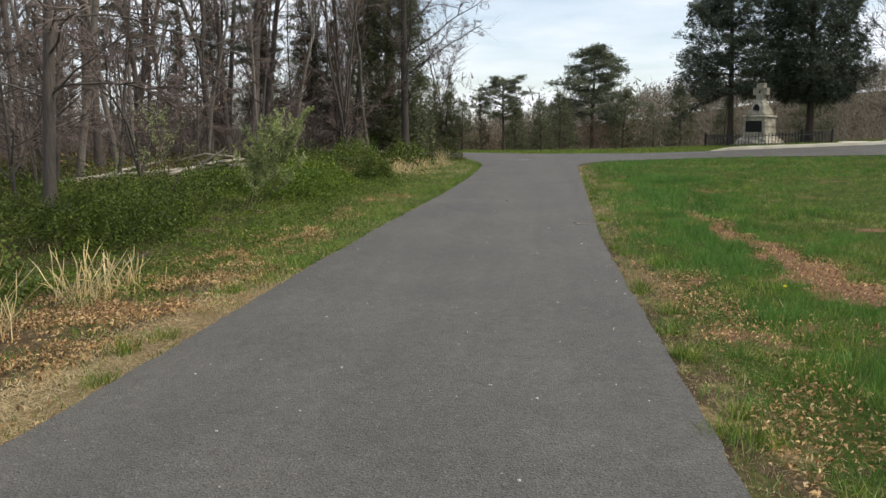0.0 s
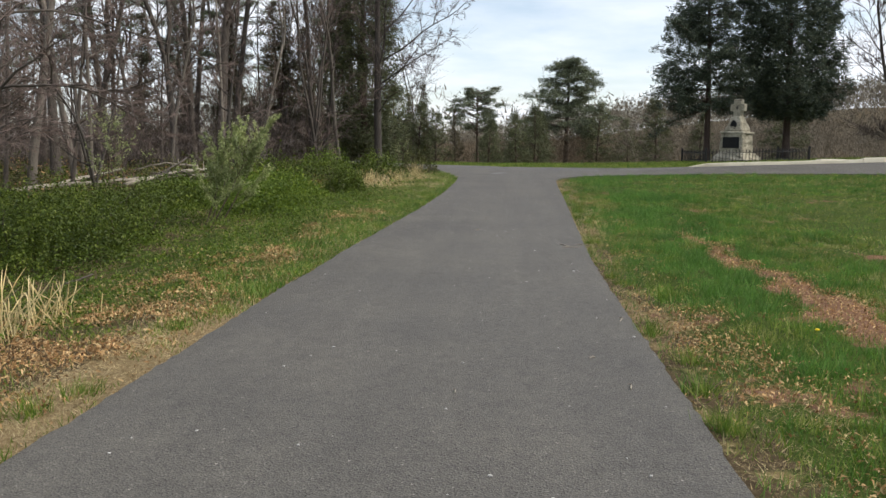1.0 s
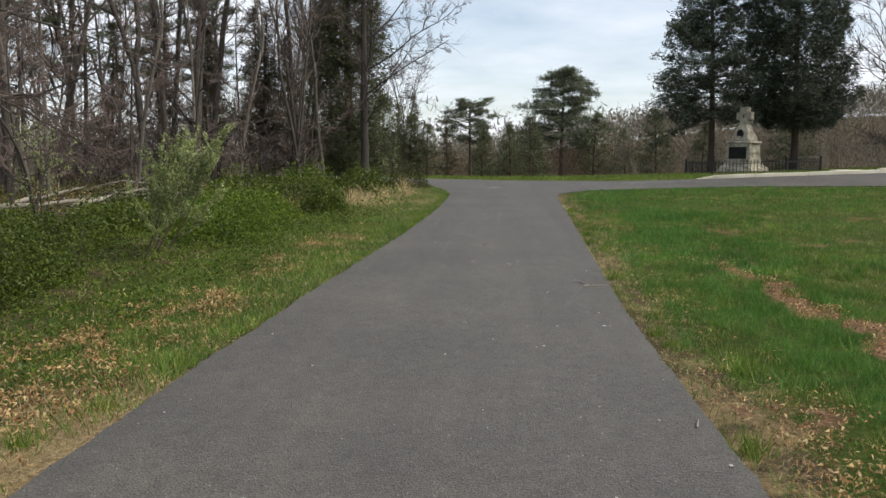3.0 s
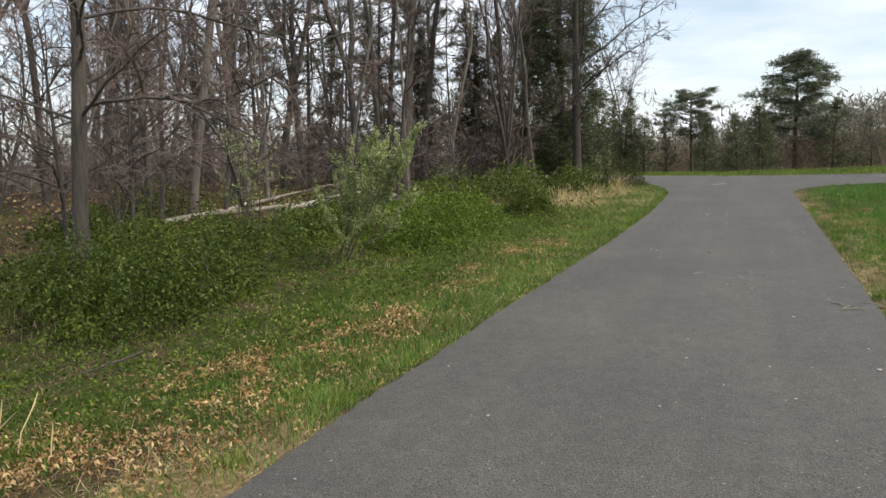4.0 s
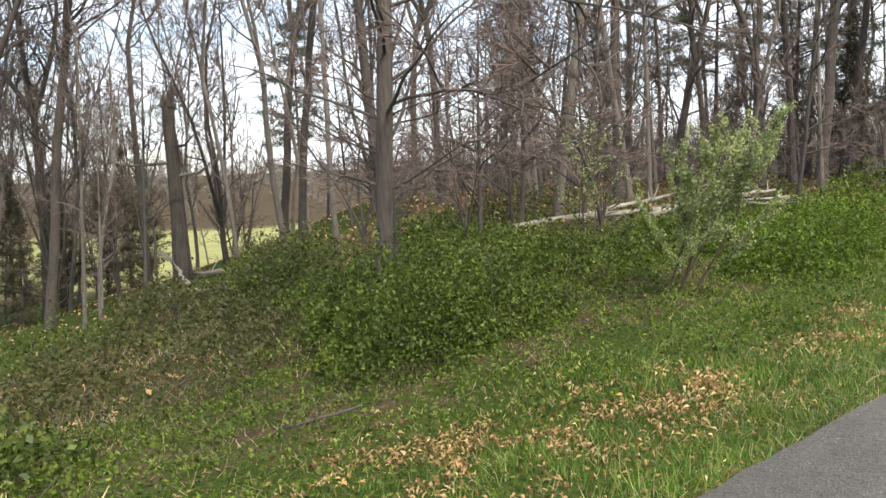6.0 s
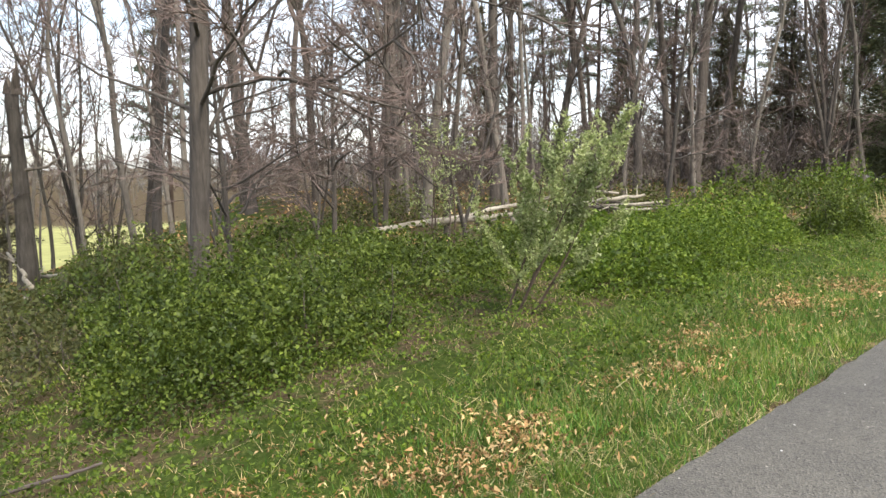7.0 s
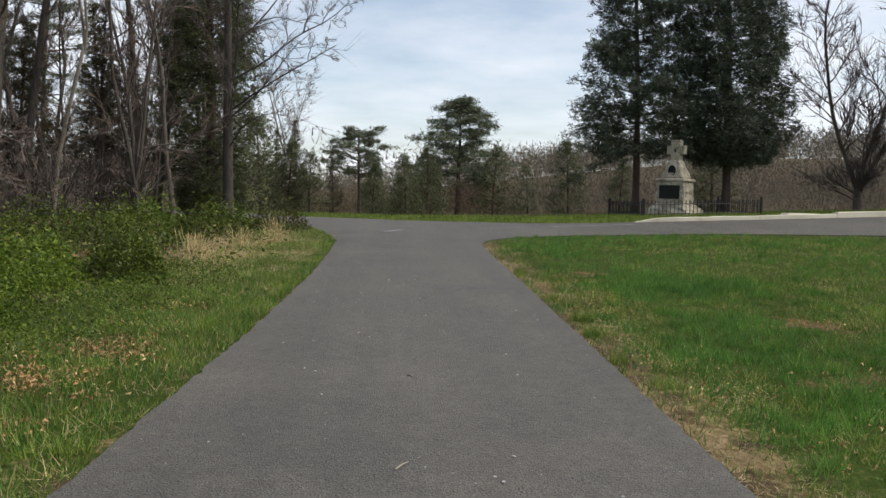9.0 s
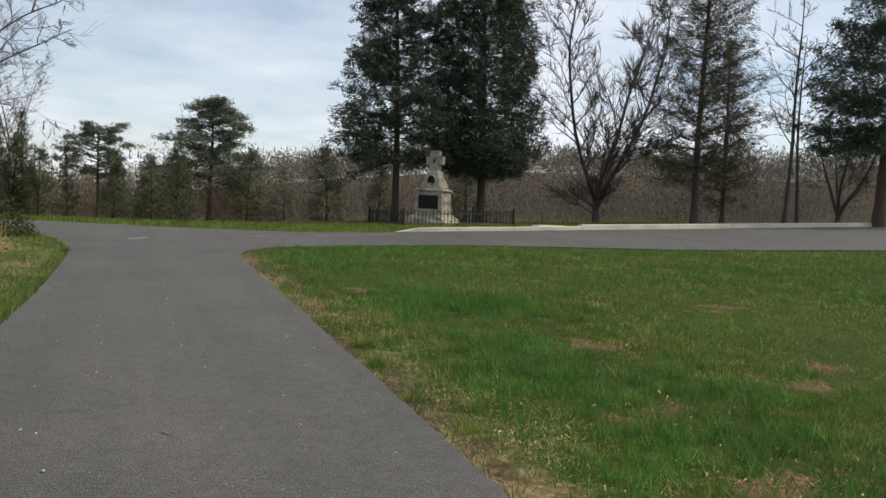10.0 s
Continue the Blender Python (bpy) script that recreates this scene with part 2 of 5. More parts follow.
class Tubes:
    """Many tapered, bent tubes gathered into one mesh."""

    def __init__(self):
        self.v, self.f, self.k = [], [], 0

    def add(self, pts, radii, sides, wobble=0.0, rnd=random):
        pts = [Vector(p) for p in pts]
        for i, p in enumerate(pts):
            d = (pts[min(i + 1, len(pts) - 1)] - pts[max(i - 1, 0)]).normalized()
            s = d.cross((0.31, 0.92, 0.23) if abs(d.y) < 0.9 else (1, 0, 0.1)).normalized()
            u = d.cross(s)
            for j in range(sides):
                a = 2 * math.pi * j / sides
                r = radii[i] * (1 + wobble * (rnd.random() - 0.5))
                self.v.append(tuple(p + s * (math.cos(a) * r) + u * (math.sin(a) * r)))
            if i:
                k0, k1 = self.k + (i - 1) * sides, self.k + i * sides
                for j in range(sides):
                    j2 = (j + 1) % sides
                    self.f.append((k0 + j, k0 + j2, k1 + j2, k1 + j))
        if sides > 3:
            self.f.append(tuple(self.k + (len(pts) - 1) * sides + j for j in range(sides)))
        self.k += len(pts) * sides

    def spike(self, root, tip, radius):
        """A three-sided twig that ends in a point."""
        d = (tip - root).normalized()
        s = d.cross((0.31, 0.92, 0.23)).normalized()
        u = d.cross(s)
        self.v += [tuple(root + s * radius), tuple(root - s * (0.5 * radius) + u * (0.87 * radius)), tuple(root - s * (0.5 * radius) - u * (0.87 * radius)), tuple(tip)]
        k = self.k
        self.f += [(k, k + 1, k + 3), (k + 1, k + 2, k + 3), (k + 2, k, k + 3)]
        self.k += 4

    def sliver(self, root, tip, width, rnd):
        """A fine far twig."""
        s = (tip - root).cross((rnd.random() - 0.5, rnd.random() - 0.5, rnd.random() - 0.5)).normalized() * width
        self.v += [tuple(root - s), tuple(root + s), tuple(tip)]
        self.f.append((self.k, self.k + 1, self.k + 2))
        self.k += 3

    def out(self, smooth=True):
        return (self.v, self.f, smooth)


def smoothstep(a, b, v):
    t = np.clip((v - a) / (b - a), 0, 1)
    return t * t * (3 - 2 * t)


def height(x, y):
    """The lie of the land: level along the path, rising to the east, falling to the west and beyond the road."""
    x, y = np.asarray(x, float), np.asarray(y, float)
    z = 0.01 * np.maximum(0, np.minimum(y, 45) - 10) + 0.035 * np.clip(x, 0, 60) * smoothstep(12, 34, y)
    f = 0.29 * (-x - 6) - 0.366 * np.maximum(y - 12, -1)
    f = np.logaddexp(0, np.clip(f / 0.5, -50, 400)) * 0.5
    z = z - 6.5 * (1 - np.exp(-f / 6.5))
    west = smoothstep(32, 62, -x + 0.2 * np.abs(y - 20)) * (x < 0)
    z = z * (1 - west) - 6.0 * west
    beyond = np.maximum(0, y - 52 - 0.05 * np.maximum(x, 0)) * smoothstep(-60, -10, x)
    z = z - 3 * (1 - np.exp(-beyond / 60))
    far = np.hypot(x, y)
    z = z + 15 * smoothstep(150, 420, far) * smoothstep(0.0, 0.42, x / np.maximum(far, 1)) + 6 * smoothstep(160, 420, far)
    return z


def ground_z(x, y):
    return float(height(x, y))


# ---- ground, path and road ----
def edge_left(y):
    return np.interp(y, [-8, 8, 10, 14, 19, 24, 29, 31.5], [-1.68, -1.72, -1.74, -1.47, -1.27, -1.18, -1.22, -1.30])


def edge_right(y):
    return np.interp(y, [-8, 4, 12, 14, 18, 22, 27, 30.4, 31.5], [1.74, 1.72, 1.70, 1.75, 1.85, 1.95, 2.05, 2.15, 2.36])


def road_near(x):
    return np.interp(x, [-60, -30, -14, -8, -5, -3.8, -3.0, -1.9, -1.42, -1.30, 2.36, 2.52, 3.4, 5, 9, 13.7, 20.6, 60],
                     [78, 62, 52, 46.6, 42.6, 40.4, 39, 35.5, 32.6, 31.5, 31.5, 32.0, 32.9, 33.3, 33, 31.2, 30.6, 31])


def road_far(x):
    return np.interp(x, [-60, -30, -14, -8, -4.3, -0.75, 3, 5.2, 7, 9, 16.4, 30, 60],
                     [83, 67, 57, 51, 46.8, 45.3, 41.9, 40.2, 39.9, 40.2, 41.5, 44.2, 50])


def on_asphalt(x, y, rim=0.0):
    x, y = np.asarray(x), np.asarray(y)
    path = (x > edge_left(y) - rim) & (x < edge_right(y) + rim) & (y < 32)
    return path | ((y > road_near(x) - rim) & (y < road_far(x) + rim))


GULLY = [(3.47, 15.2), (3.55, 13.2), (3.65, 11.5), (3.78, 9.6), (3.86, 8.2), (3.95, 6.6), (4.3, 4.6)]
PATCHES = [(3.27, 24.3, 0.5), (4.61, 19.5, 0.45), (3.62, 17.05, 0.35), (3.55, 15.6, 0.45), (5.5, 17.7, 0.4), (6.4, 18.2, 0.35), (5.8, 13, 0.5), (8.2, 22, 0.5), (2.5, 6.3, 0.5), (2.35, 8.6, 0.4)]


def covers(x, y):
    """How much turf, straw, bare dirt and meadow there is at places."""
    x, y = np.asarray(x, float), np.asarray(y, float)
    gx = np.interp(y, [p[1] for p in reversed(GULLY)], [p[0] for p in reversed(GULLY)])
    width = np.interp(y, [4, 8, 12, 15.3], [0.75, 0.6, 0.32, 0.12])
    gx = gx + 0.10 * np.sin(1.9 * y + 0.7) + 0.06 * np.sin(4.7 * y)
    width = 0.72 * width * (1 + 0.35 * np.sin(3.1 * y + 4 * x) + 0.28 * np.sin(8.3 * y - 6 * x) + 0.2 * np.sin(17 * y + 9 * x))
    dirt = (1 - smoothstep(0.5, 1.3, np.abs(x - gx) / width)) * smoothstep(15.6, 14.8, y) * (y > -8)
    for px, py, r in PATCHES:
        ragged = 1 + 0.35 * np.sin(7.1 * x + 3.3 * y + px) + 0.3 * np.sin(11.3 * y - 5.7 * x + py) + 0.2 * np.sin(23 * x + 17 * y)
        dirt = np.maximum(dirt, 0.62 * (1 - smoothstep(0.3, 1.3, np.hypot((x - px) * 0.75, y - py) / (r * ragged))))
    right = x > 0
    turf_right = 0.35 + 0.65 * smoothstep(0.05, 0.8, x - edge_right(y))
    left_gap = edge_left(y) - x
    turf_left = smoothstep(-0.1, 0.15, left_gap) * (1 - smoothstep(1.2, 3.0, left_gap)) * smoothstep(7.0, 10.5, y) + 0.45 * smoothstep(1.0, 2.0, left_gap) * (1 - smoothstep(8.0, 12, left_gap)) * smoothstep(6, 10, y) * smoothstep(44, 36, y)
    turf = np.where(right, turf_right * (y < 46 + 0.1 * x) * (x < 70), turf_left)
    turf = np.maximum(turf, smoothstep(0, 0.7, y - road_far(x)) * (1 - smoothstep(5, 10, y - road_far(x))) * (x > -12))
    turf = np.maximum(turf, 0.75 * smoothstep(-15, -22, x) * (y - 8 < -0.85 * x) * (y > -10) * smoothstep(66, 60, -x + 0.35 * y))
    straw = np.where(right & (y < 31.5), (0.40 + 0.25 * np.sin(1.3 * y) * np.sin(0.47 * y + 1)) * (1 - smoothstep(0.15, 1.0 + 0.25 * np.sin(2.3 * y), x - edge_right(y))), 0)
    straw = np.maximum(straw, np.where(~right & (y < 33), (1 - smoothstep(0.25, 1.1, left_gap)) * (1 - 0.75 * smoothstep(7, 11, y)), 0))
    straw = np.maximum(straw, 0.95 * np.exp(-((x + 2.8) / 1.4) ** 2 - ((y - 29.5) / 5.0) ** 2))
    away = -x + 0.35 * y
    meadow = smoothstep(62, 72, away) * (1 - smoothstep(126, 134, away)) * (x < -30)
    return turf, straw, dirt, meadow


def spread(lo, near_lo, near_hi, hi, step, growth=1.22):
    v = list(np.arange(near_lo, near_hi + step / 2, step))
    s, p = step, near_hi
    while p < hi:
        s *= growth
        p += s
        v.append(p)
    s, p, low = step, near_lo, []
    while p > lo:
        s *= growth
        p -= s
        low.append(p)
    return np.array(low[::-1] + v)


gx, gy = spread(-2200, -16, 18, 2200, 0.26), spread(-2200, -3, 52, 2200, 0.3)
mx, my = np.meshgrid(gx, gy)
lumps = np.array([noise.noise(Vector((x * 1.3, y * 1.3, 0))) * 0.5 + noise.noise(Vector((x * 0.33, y * 0.33, 4))) for x, y in zip(mx.ravel(), my.ravel())]).reshape(mx.shape)
mz = height(mx, my) + lumps * 0.045 * (1 - on_asphalt(mx, my, 0.5)) - 0.03 * on_asphalt(mx, my, -0.05)
nx, ny = len(gx), len(gy)
verts = np.stack([mx, my, mz], -1).reshape(-1, 3)
ii = (np.arange(ny - 1)[:, None] * nx + np.arange(nx - 1)).ravel()
me = mesh_of("ground", verts.tolist(), np.stack([ii, ii + 1, ii + nx + 1, ii + nx], -1).tolist(), GROUND, True)
for key, values in zip(("turf", "straw", "dirt", "meadow"), covers(mx, my)):
    me.attributes.new(key, "FLOAT", "POINT").data.foreach_set("value", values.ravel().astype(np.float32))
tagged(new("ground", me), "uneven grassy ground with leaf litter and bare soil", "ground", kind="structure")


def asphalt_strip(name, label, category, rows):
    """A sheet from rows of points, with its rim turned down into the soil."""
    k = len(rows[0])
    verts, faces = [], []
    for row in rows:
        for x, y in row:
            verts.append((x, y, ground_z(x, y) + 0.035 + 0.006 * noise.noise(Vector((x * 0.8, y * 0.8, 9)))))
    for r in range(len(rows) - 1):
        faces += [(r * k + c, r * k + c + 1, (r + 1) * k + c + 1, (r + 1) * k + c) for c in range(k - 1)]
    for c in (0, k - 1):
        base = len(verts)
        for r in range(len(rows)):
            x, y, z = verts[r * k + c]
            verts.append((x, y, z - 0.12))
        for r in range(len(rows) - 1):
            q = (r * k + c, (r + 1) * k + c, base + r + 1, base + r)
            faces.append(q if c == 0 else q[::-1])
    return tagged(new(name, mesh_of(name, verts, faces, ASPHALT)), label, category, kind="structure")


rows = []
for y in np.arange(-8, 31.51, 0.12):
    a = float(edge_left(y)) + 0.015 * noise.noise(Vector((y * 2.1, 0, 0))) + 0.03 * noise.noise(Vector((y * 7, 3, 0)))
    c = float(edge_right(y)) + 0.015 * noise.noise(Vector((y * 2.1, 8, 0))) + 0.03 * noise.noise(Vector((y * 7, 5, 0)))
    rows.append([(a + (c - a) * i / 8, float(y)) for i in range(9)])
asphalt_strip("path", "grey worn asphalt footpath with ragged grassy edges", "path", rows)
rows = []
for x in np.concatenate([np.arange(-60, -4, 0.8), np.arange(-4, 9, 0.12), np.arange(9, 60, 0.5)]):
    a, c = float(road_near(x)), float(road_far(x))
    w = 0.04 * noise.noise(Vector((x * 2.3, 1, 0)))
    rows.append([(float(x), a + w * (not -1.3 <= x <= 2.36) + (c - a) * i / 12) for i in range(13)][::-1])
asphalt_strip("road", "grey asphalt park road crossing the end of the path", "road", rows)


# ---- trees ----
def bent(rnd, start, way, length, steps, sway, rise):
    """A line that wanders as a branch does."""
    p, d = Vector(start), Vector(way).normalized()
    pts = [p.copy()]
    for _ in range(steps):
        d = (d + Vector((rnd.gauss(0, sway), rnd.gauss(0, sway), rnd.gauss(0, sway) + rise))).normalized()
        p = p + d * (length / steps)
        pts.append(p.copy())
    return pts


def along(pts, f):
    f = min(max(f, 0), 0.999) * (len(pts) - 1)
    i = int(f)
    return pts[i].lerp(pts[i + 1], f - i), (pts[i + 1] - pts[i]).normalized()


def sideways(rnd, d, angle):
    s = Vector((rnd.gauss(0, 1), rnd.gauss(0, 1), rnd.gauss(0, 0.6)))
    s = (s - d * s.dot(d)).normalized()
    return d * math.cos(angle) + s * math.sin(angle)


def bare_tree(seed, tall, girth, first, limbs, reach, forked=0, lean=(0, 0), twigs=3, fine=1.0, droop=0.0, near=False, boughs=()):
    """Trunk and limbs, and the finer branches, of a leafless tree. Returns two meshes."""
    rnd = random.Random(seed)
    wood, fine_wood = Tubes(), Tubes()
    base_way = Vector((lean[0], lean[1], 1))
    stems = []
    if forked:
        low = bent(rnd, (0, 0, -0.3), base_way, tall * first + 0.3, 5, 0.03, 0.02)
        wood.add(low, [girth * (1.1 - 0.25 * i / 5) if i else girth * 1.4 for i in range(6)], 9, 0.12, rnd)
        for k in range(forked):
            d = Matrix.Rotation(2 * math.pi * k / forked + rnd.random(), 3, "Z") @ Vector((0.34, 0, 1))
            s = bent(rnd, low[-1] - Vector((0, 0, 0.15)), d, tall * (1 - first) * rnd.uniform(0.85, 1), 9, 0.07, 0.05)
            wood.add(s, [girth * 0.75 * (1 - 0.9 * i / 9) + 0.008 for i in range(10)], 7, 0.1, rnd)
            stems.append((s, girth * 0.75, 0.12))
    else:
        s = bent(rnd, (0, 0, -0.3), base_way, tall + 0.3, 12, 0.025, 0.01)
        wood.add(s, [girth * (1.5 if i == 0 else 1.0) * (1 - 0.9 * i / 12) + 0.008 for i in range(13)], 9, 0.12, rnd)
        stems.append((s, girth, first))
    for f, way, length in boughs:
        at, d = along(stems[0][0], f)
        limb = bent(rnd, at, way, length, 9, 0.11, 0.0)
        wood.add(limb, [0.18 * girth * (1 - 0.85 * i / 9) + 0.006 for i in range(10)], 6, 0.1, rnd)
        stems.append((limb, 0.06, 0.25))
    for s, g, f0 in stems:
        for k in range(max(3, limbs // (len(stems) - len(boughs)) // (1 if s is stems[0][0] or forked else 4))):
            f = f0 + (1 - f0) * (k + rnd.random()) / max(3, limbs // (len(stems) - len(boughs)) // (1 if s is stems[0][0] or forked else 4))
            at, d = along(s, f)
            length = (reach if s is stems[0][0] or forked else 0.5 * reach) * (1 - 0.65 * (f - f0) / (1 - f0 + 1e-6)) * rnd.uniform(0.55, 1.1)
            limb = bent(rnd, at, sideways(rnd, d, rnd.uniform(0.75, 1.25)), length, 6, 0.14, 0.05 - droop)
            g1 = min(g * 0.7 * (1 - 0.8 * f), 0.012 + (0.004 if near else 0.009) * length) * rnd.uniform(0.7, 1.1)
            wood.add(limb, [g1 * (1 - 0.85 * i / 6) + 0.004 for i in range(7)], 5, 0, rnd)
            for j in range(int(twigs * 2.2)):
                at2, d2 = along(limb, rnd.uniform(0.15, 1))
                sub = bent(rnd, at2, sideways(rnd, d2, rnd.uniform(0.4, 1.0)), length * rnd.uniform(0.25, 0.55), 2 + near, 0.25, 0.05 - droop)
                fine_wood.add(sub, [max(0.006, g1 * 0.4 * (1 - i / 4)) * (0.6 + 0.4 * fine) for i in range(3 + near)], 3, 0, rnd)
                for q in range(twigs * 3):
                    at3, d3 = along(sub, rnd.uniform(0.2, 1))
                    tip = sideways(rnd, d3, rnd.uniform(0.3, 0.9)) + Vector((0, 0, 0.15 - droop))
                    end = at3 + tip * (length * rnd.uniform(0.10, 0.30))
                    if near:
                        fine_wood.spike(at3, end, 0.006 * fine)
                    else:
                        fine_wood.sliver(at3, end, 0.010 * fine, rnd)
    return wood.out(), fine_wood.out()


def plant_tree(name, label, category, meshes, at, turn=0.0, size=1.0, group=""):
    t = thing(name, label, category, (at[0], at[1], at[2] if len(at) > 2 else ground_z(*at[:2])), turn, group)
    t.scale = (size, size, size)
    for part_name, me in meshes:
        ob = new(part_name, me)
        ob.parent = t
    return t


def meshes_bare(seed, bark_mat=None, twig_mat=None, **kw):
    wood, twigs = bare_tree(seed, **kw)
    return [("trunk", mesh_of("trunk", wood[0], wood[1], bark_mat or BARK, True)), ("crown", mesh_of("crown", twigs[0], twigs[1], twig_mat or TWIG))]


def wood_tree(seed, tall, girth, fork, leaders, limbs, reach, lean=(0, 0), subs=5, twigs=6, opening=(0.12, 0.42), bark_mat=None, twig_mat=None):
    """A leafless woodland tree: a winding trunk that parts into rising leaders, with limbs that turn upwards and fine twigs."""
    rnd = random.Random(seed)
    wood, fine_wood = Tubes(), Tubes()
    low = bent(rnd, (0, 0, -0.3), (lean[0], lean[1], 1), tall * fork + 0.3, 7, 0.035, 0.02)
    wood.add(low, [girth * (1.45 if i == 0 else 1.06 - 0.045 * i) for i in range(8)], 9, 0.12, rnd)
    stems = [(low, girth, 0.45, max(2, limbs // 6))]
    for k in range(leaders):
        open_out = rnd.uniform(*opening) if leaders > 1 else 0.03
        d = Matrix.Rotation(2 * math.pi * (k + 0.6 * rnd.random()) / leaders, 3, "Z") @ Vector((open_out, 0, 1))
        s = bent(rnd, low[-1] - Vector((0, 0, 0.2)), d, tall * (1 - fork) * rnd.uniform(0.78, 1.05), 10, 0.075, 0.05)
        g = girth * (0.74 if leaders == 1 else rnd.uniform(0.46, 0.64))
        wood.add(s, [g * (1 - 0.9 * i / 10) + 0.008 for i in range(11)], 7, 0.1, rnd)
        stems.append((s, g, 0.06, limbs // leaders))
    for s, g, f0, count in stems:
        for k in range(count):
            f = f0 + (1 - f0) * (k + rnd.random()) / count
            at, d = along(s, f)
            length = reach * (1 - 0.6 * f) * rnd.uniform(0.5, 1.15)
            limb = bent(rnd, at, sideways(rnd, d, rnd.uniform(0.55, 1.1)), length, 6, 0.15, 0.07)
            g1 = max(0.012, min(g * 0.5 * (1 - 0.75 * f), 0.05)) * rnd.uniform(0.7, 1.1)
            wood.add(limb, [g1 * (1 - 0.85 * i / 6) + 0.004 for i in range(7)], 4, 0, rnd)
            for j in range(subs):
                at2, d2 = along(limb, rnd.uniform(0.2, 1))
                sub = bent(rnd, at2, sideways(rnd, d2, rnd.uniform(0.4, 0.95)), length * rnd.uniform(0.25, 0.5), 2, 0.22, 0.08)
                fine_wood.add(sub, [max(0.009, g1 * 0.4), max(0.008, g1 * 0.28), 0.006], 3, 0, rnd)
                for q in range(twigs):
                    at3, d3 = along(sub, rnd.uniform(0.15, 1))
                    tip = sideways(rnd, d3, rnd.uniform(0.3, 0.85)) + Vector((0, 0, 0.22))
                    fine_wood.sliver(at3, at3 + tip * (length * rnd.uniform(0.12, 0.32)), 0.014, rnd)
    wood, twig = wood.out(), fine_wood.out()
    return [("trunk", mesh_of("trunk", wood[0], wood[1], bark_mat or BARK, True)), ("crown", mesh_of("crown", twig[0], twig[1], twig_mat or TWIG))]


def needle_tufts(rnd, spots, size, count, width, flat=0.6):
    """Little fans of needles round each spot: an array of triangles."""
    gen = np.random.default_rng(rnd.randrange(10**6))
    spots = np.repeat(np.array(spots, float), count, 0)
    k = len(spots)
    d = gen.normal(size=(k, 3)) * (1, 1, flat)
    d /= np.linalg.norm(d, axis=1, keepdims=True) + 1e-9
    side = np.cross(d, gen.normal(size=(k, 3)))
    side /= np.linalg.norm(side, axis=1, keepdims=True) + 1e-9
    reach = size * gen.uniform(0.5, 1.2, (k, 1))
    root = spots + gen.normal(size=(k, 3)) * size * 0.35
    w = width * gen.uniform(0.6, 1.3, (k, 1))
    return np.stack([root - side * w, root + side * w, root + d * reach], 1)


def conifer(seed, tall, girth, first, whorls, reach, tufts, size, width, shape, sag=0.0, density=8, per=5, lean=(0, 0), fill=0, plates=0):
    """Trunk with limbs, and needles on them. shape(f): the limb's length, by the height along the crown."""
    rnd = random.Random(seed)
    wood = Tubes()
    s = bent(rnd, (0, 0, -0.3), (lean[0], lean[1], 1), tall + 0.3, 12, 0.015, 0.02)
    wood.add(s, [girth * (1.4 if i == 0 else 1) * (1 - 0.9 * i / 12) + 0.01 for i in range(13)], 9, 0.1, rnd)
    spots = []
    for k in range(whorls):
        f = (k + rnd.random() * 0.8) / whorls
        at, d = along(s, first + (1 - first) * f)
        for j in range(per):
            a = rnd.uniform(0, 2 * math.pi)
            length = reach * shape(f) * rnd.uniform(0.55, 1.12)
            limb = bent(rnd, at, (math.cos(a), math.sin(a), 0.25 - sag + 0.5 * f), length, 5, 0.10, 0.02)
            g1 = min(0.012 + 0.007 * length, girth * 0.4)
            wood.add(limb, [g1 * (1 - 0.85 * i / 5) + 0.004 for i in range(6)], 4, 0, rnd)
            for q in range(max(3, int(density * length))):
                u = rnd.uniform(0.22, 1.0)
                p, d2 = along(limb, u)
                off = rnd.gauss(0, 0.20 * length * (0.4 + 0.6 * u) * 0.6)
                side = Vector((-math.sin(a), math.cos(a), 0))
                spots.append(p + side * off + Vector((0, 0, rnd.gauss(0, 0.10) - 0.10 * abs(off))))
    for k in range(fill):
        f = rnd.random() ** 1.15
        at, d = along(s, first + (1 - first) * f)
        a = rnd.uniform(0, 2 * math.pi)
        lump = 1 + 0.45 * noise.noise(Vector((math.cos(a) * 1.6, math.sin(a) * 1.6, at.z * 0.75 + seed)))
        gap = noise.noise(Vector((math.cos(a) * 4.2, math.sin(a) * 4.2, at.z * 2.4 + seed)))
        if gap < -0.12:
            continue
        r = reach * shape(f) * lump * 0.8 * math.sqrt(rnd.uniform(0.12, 1.0))
        spots.append(at + Vector((math.cos(a) * r, math.sin(a) * r, 0.12 * r * (0.5 - sag * 3) + rnd.gauss(0, 0.15))))
    for k in range(plates):
        f = (k + rnd.random()) / plates
        at, d = along(s, first + (1 - first) * f)
        a = k * 2.4 + rnd.random()
        r = reach * shape(f) * rnd.uniform(0.35, 0.95)
        c = at + Vector((math.cos(a) * r, math.sin(a) * r, 0.05 * r))
        wood.add(bent(rnd, at - Vector((0, 0, 0.3 * min(r, 1))), c - at + Vector((0, 0, 0.3 * min(r, 1))), (c - at).length, 4, 0.06, 0.0), [0.045, 0.038, 0.028, 0.018, 0.008], 4, 0, rnd)
        wide = 0.16 + 0.10 * r if reach < 4 else 0.28 + 0.11 * r
        spots += [c + Vector((rnd.gauss(0, wide), rnd.gauss(0, wide), rnd.gauss(0, 0.06) + 0.06)) for _ in range(42)]
    tri = needle_tufts(rnd, spots, size, tufts, width)
    return wood.out(), tri


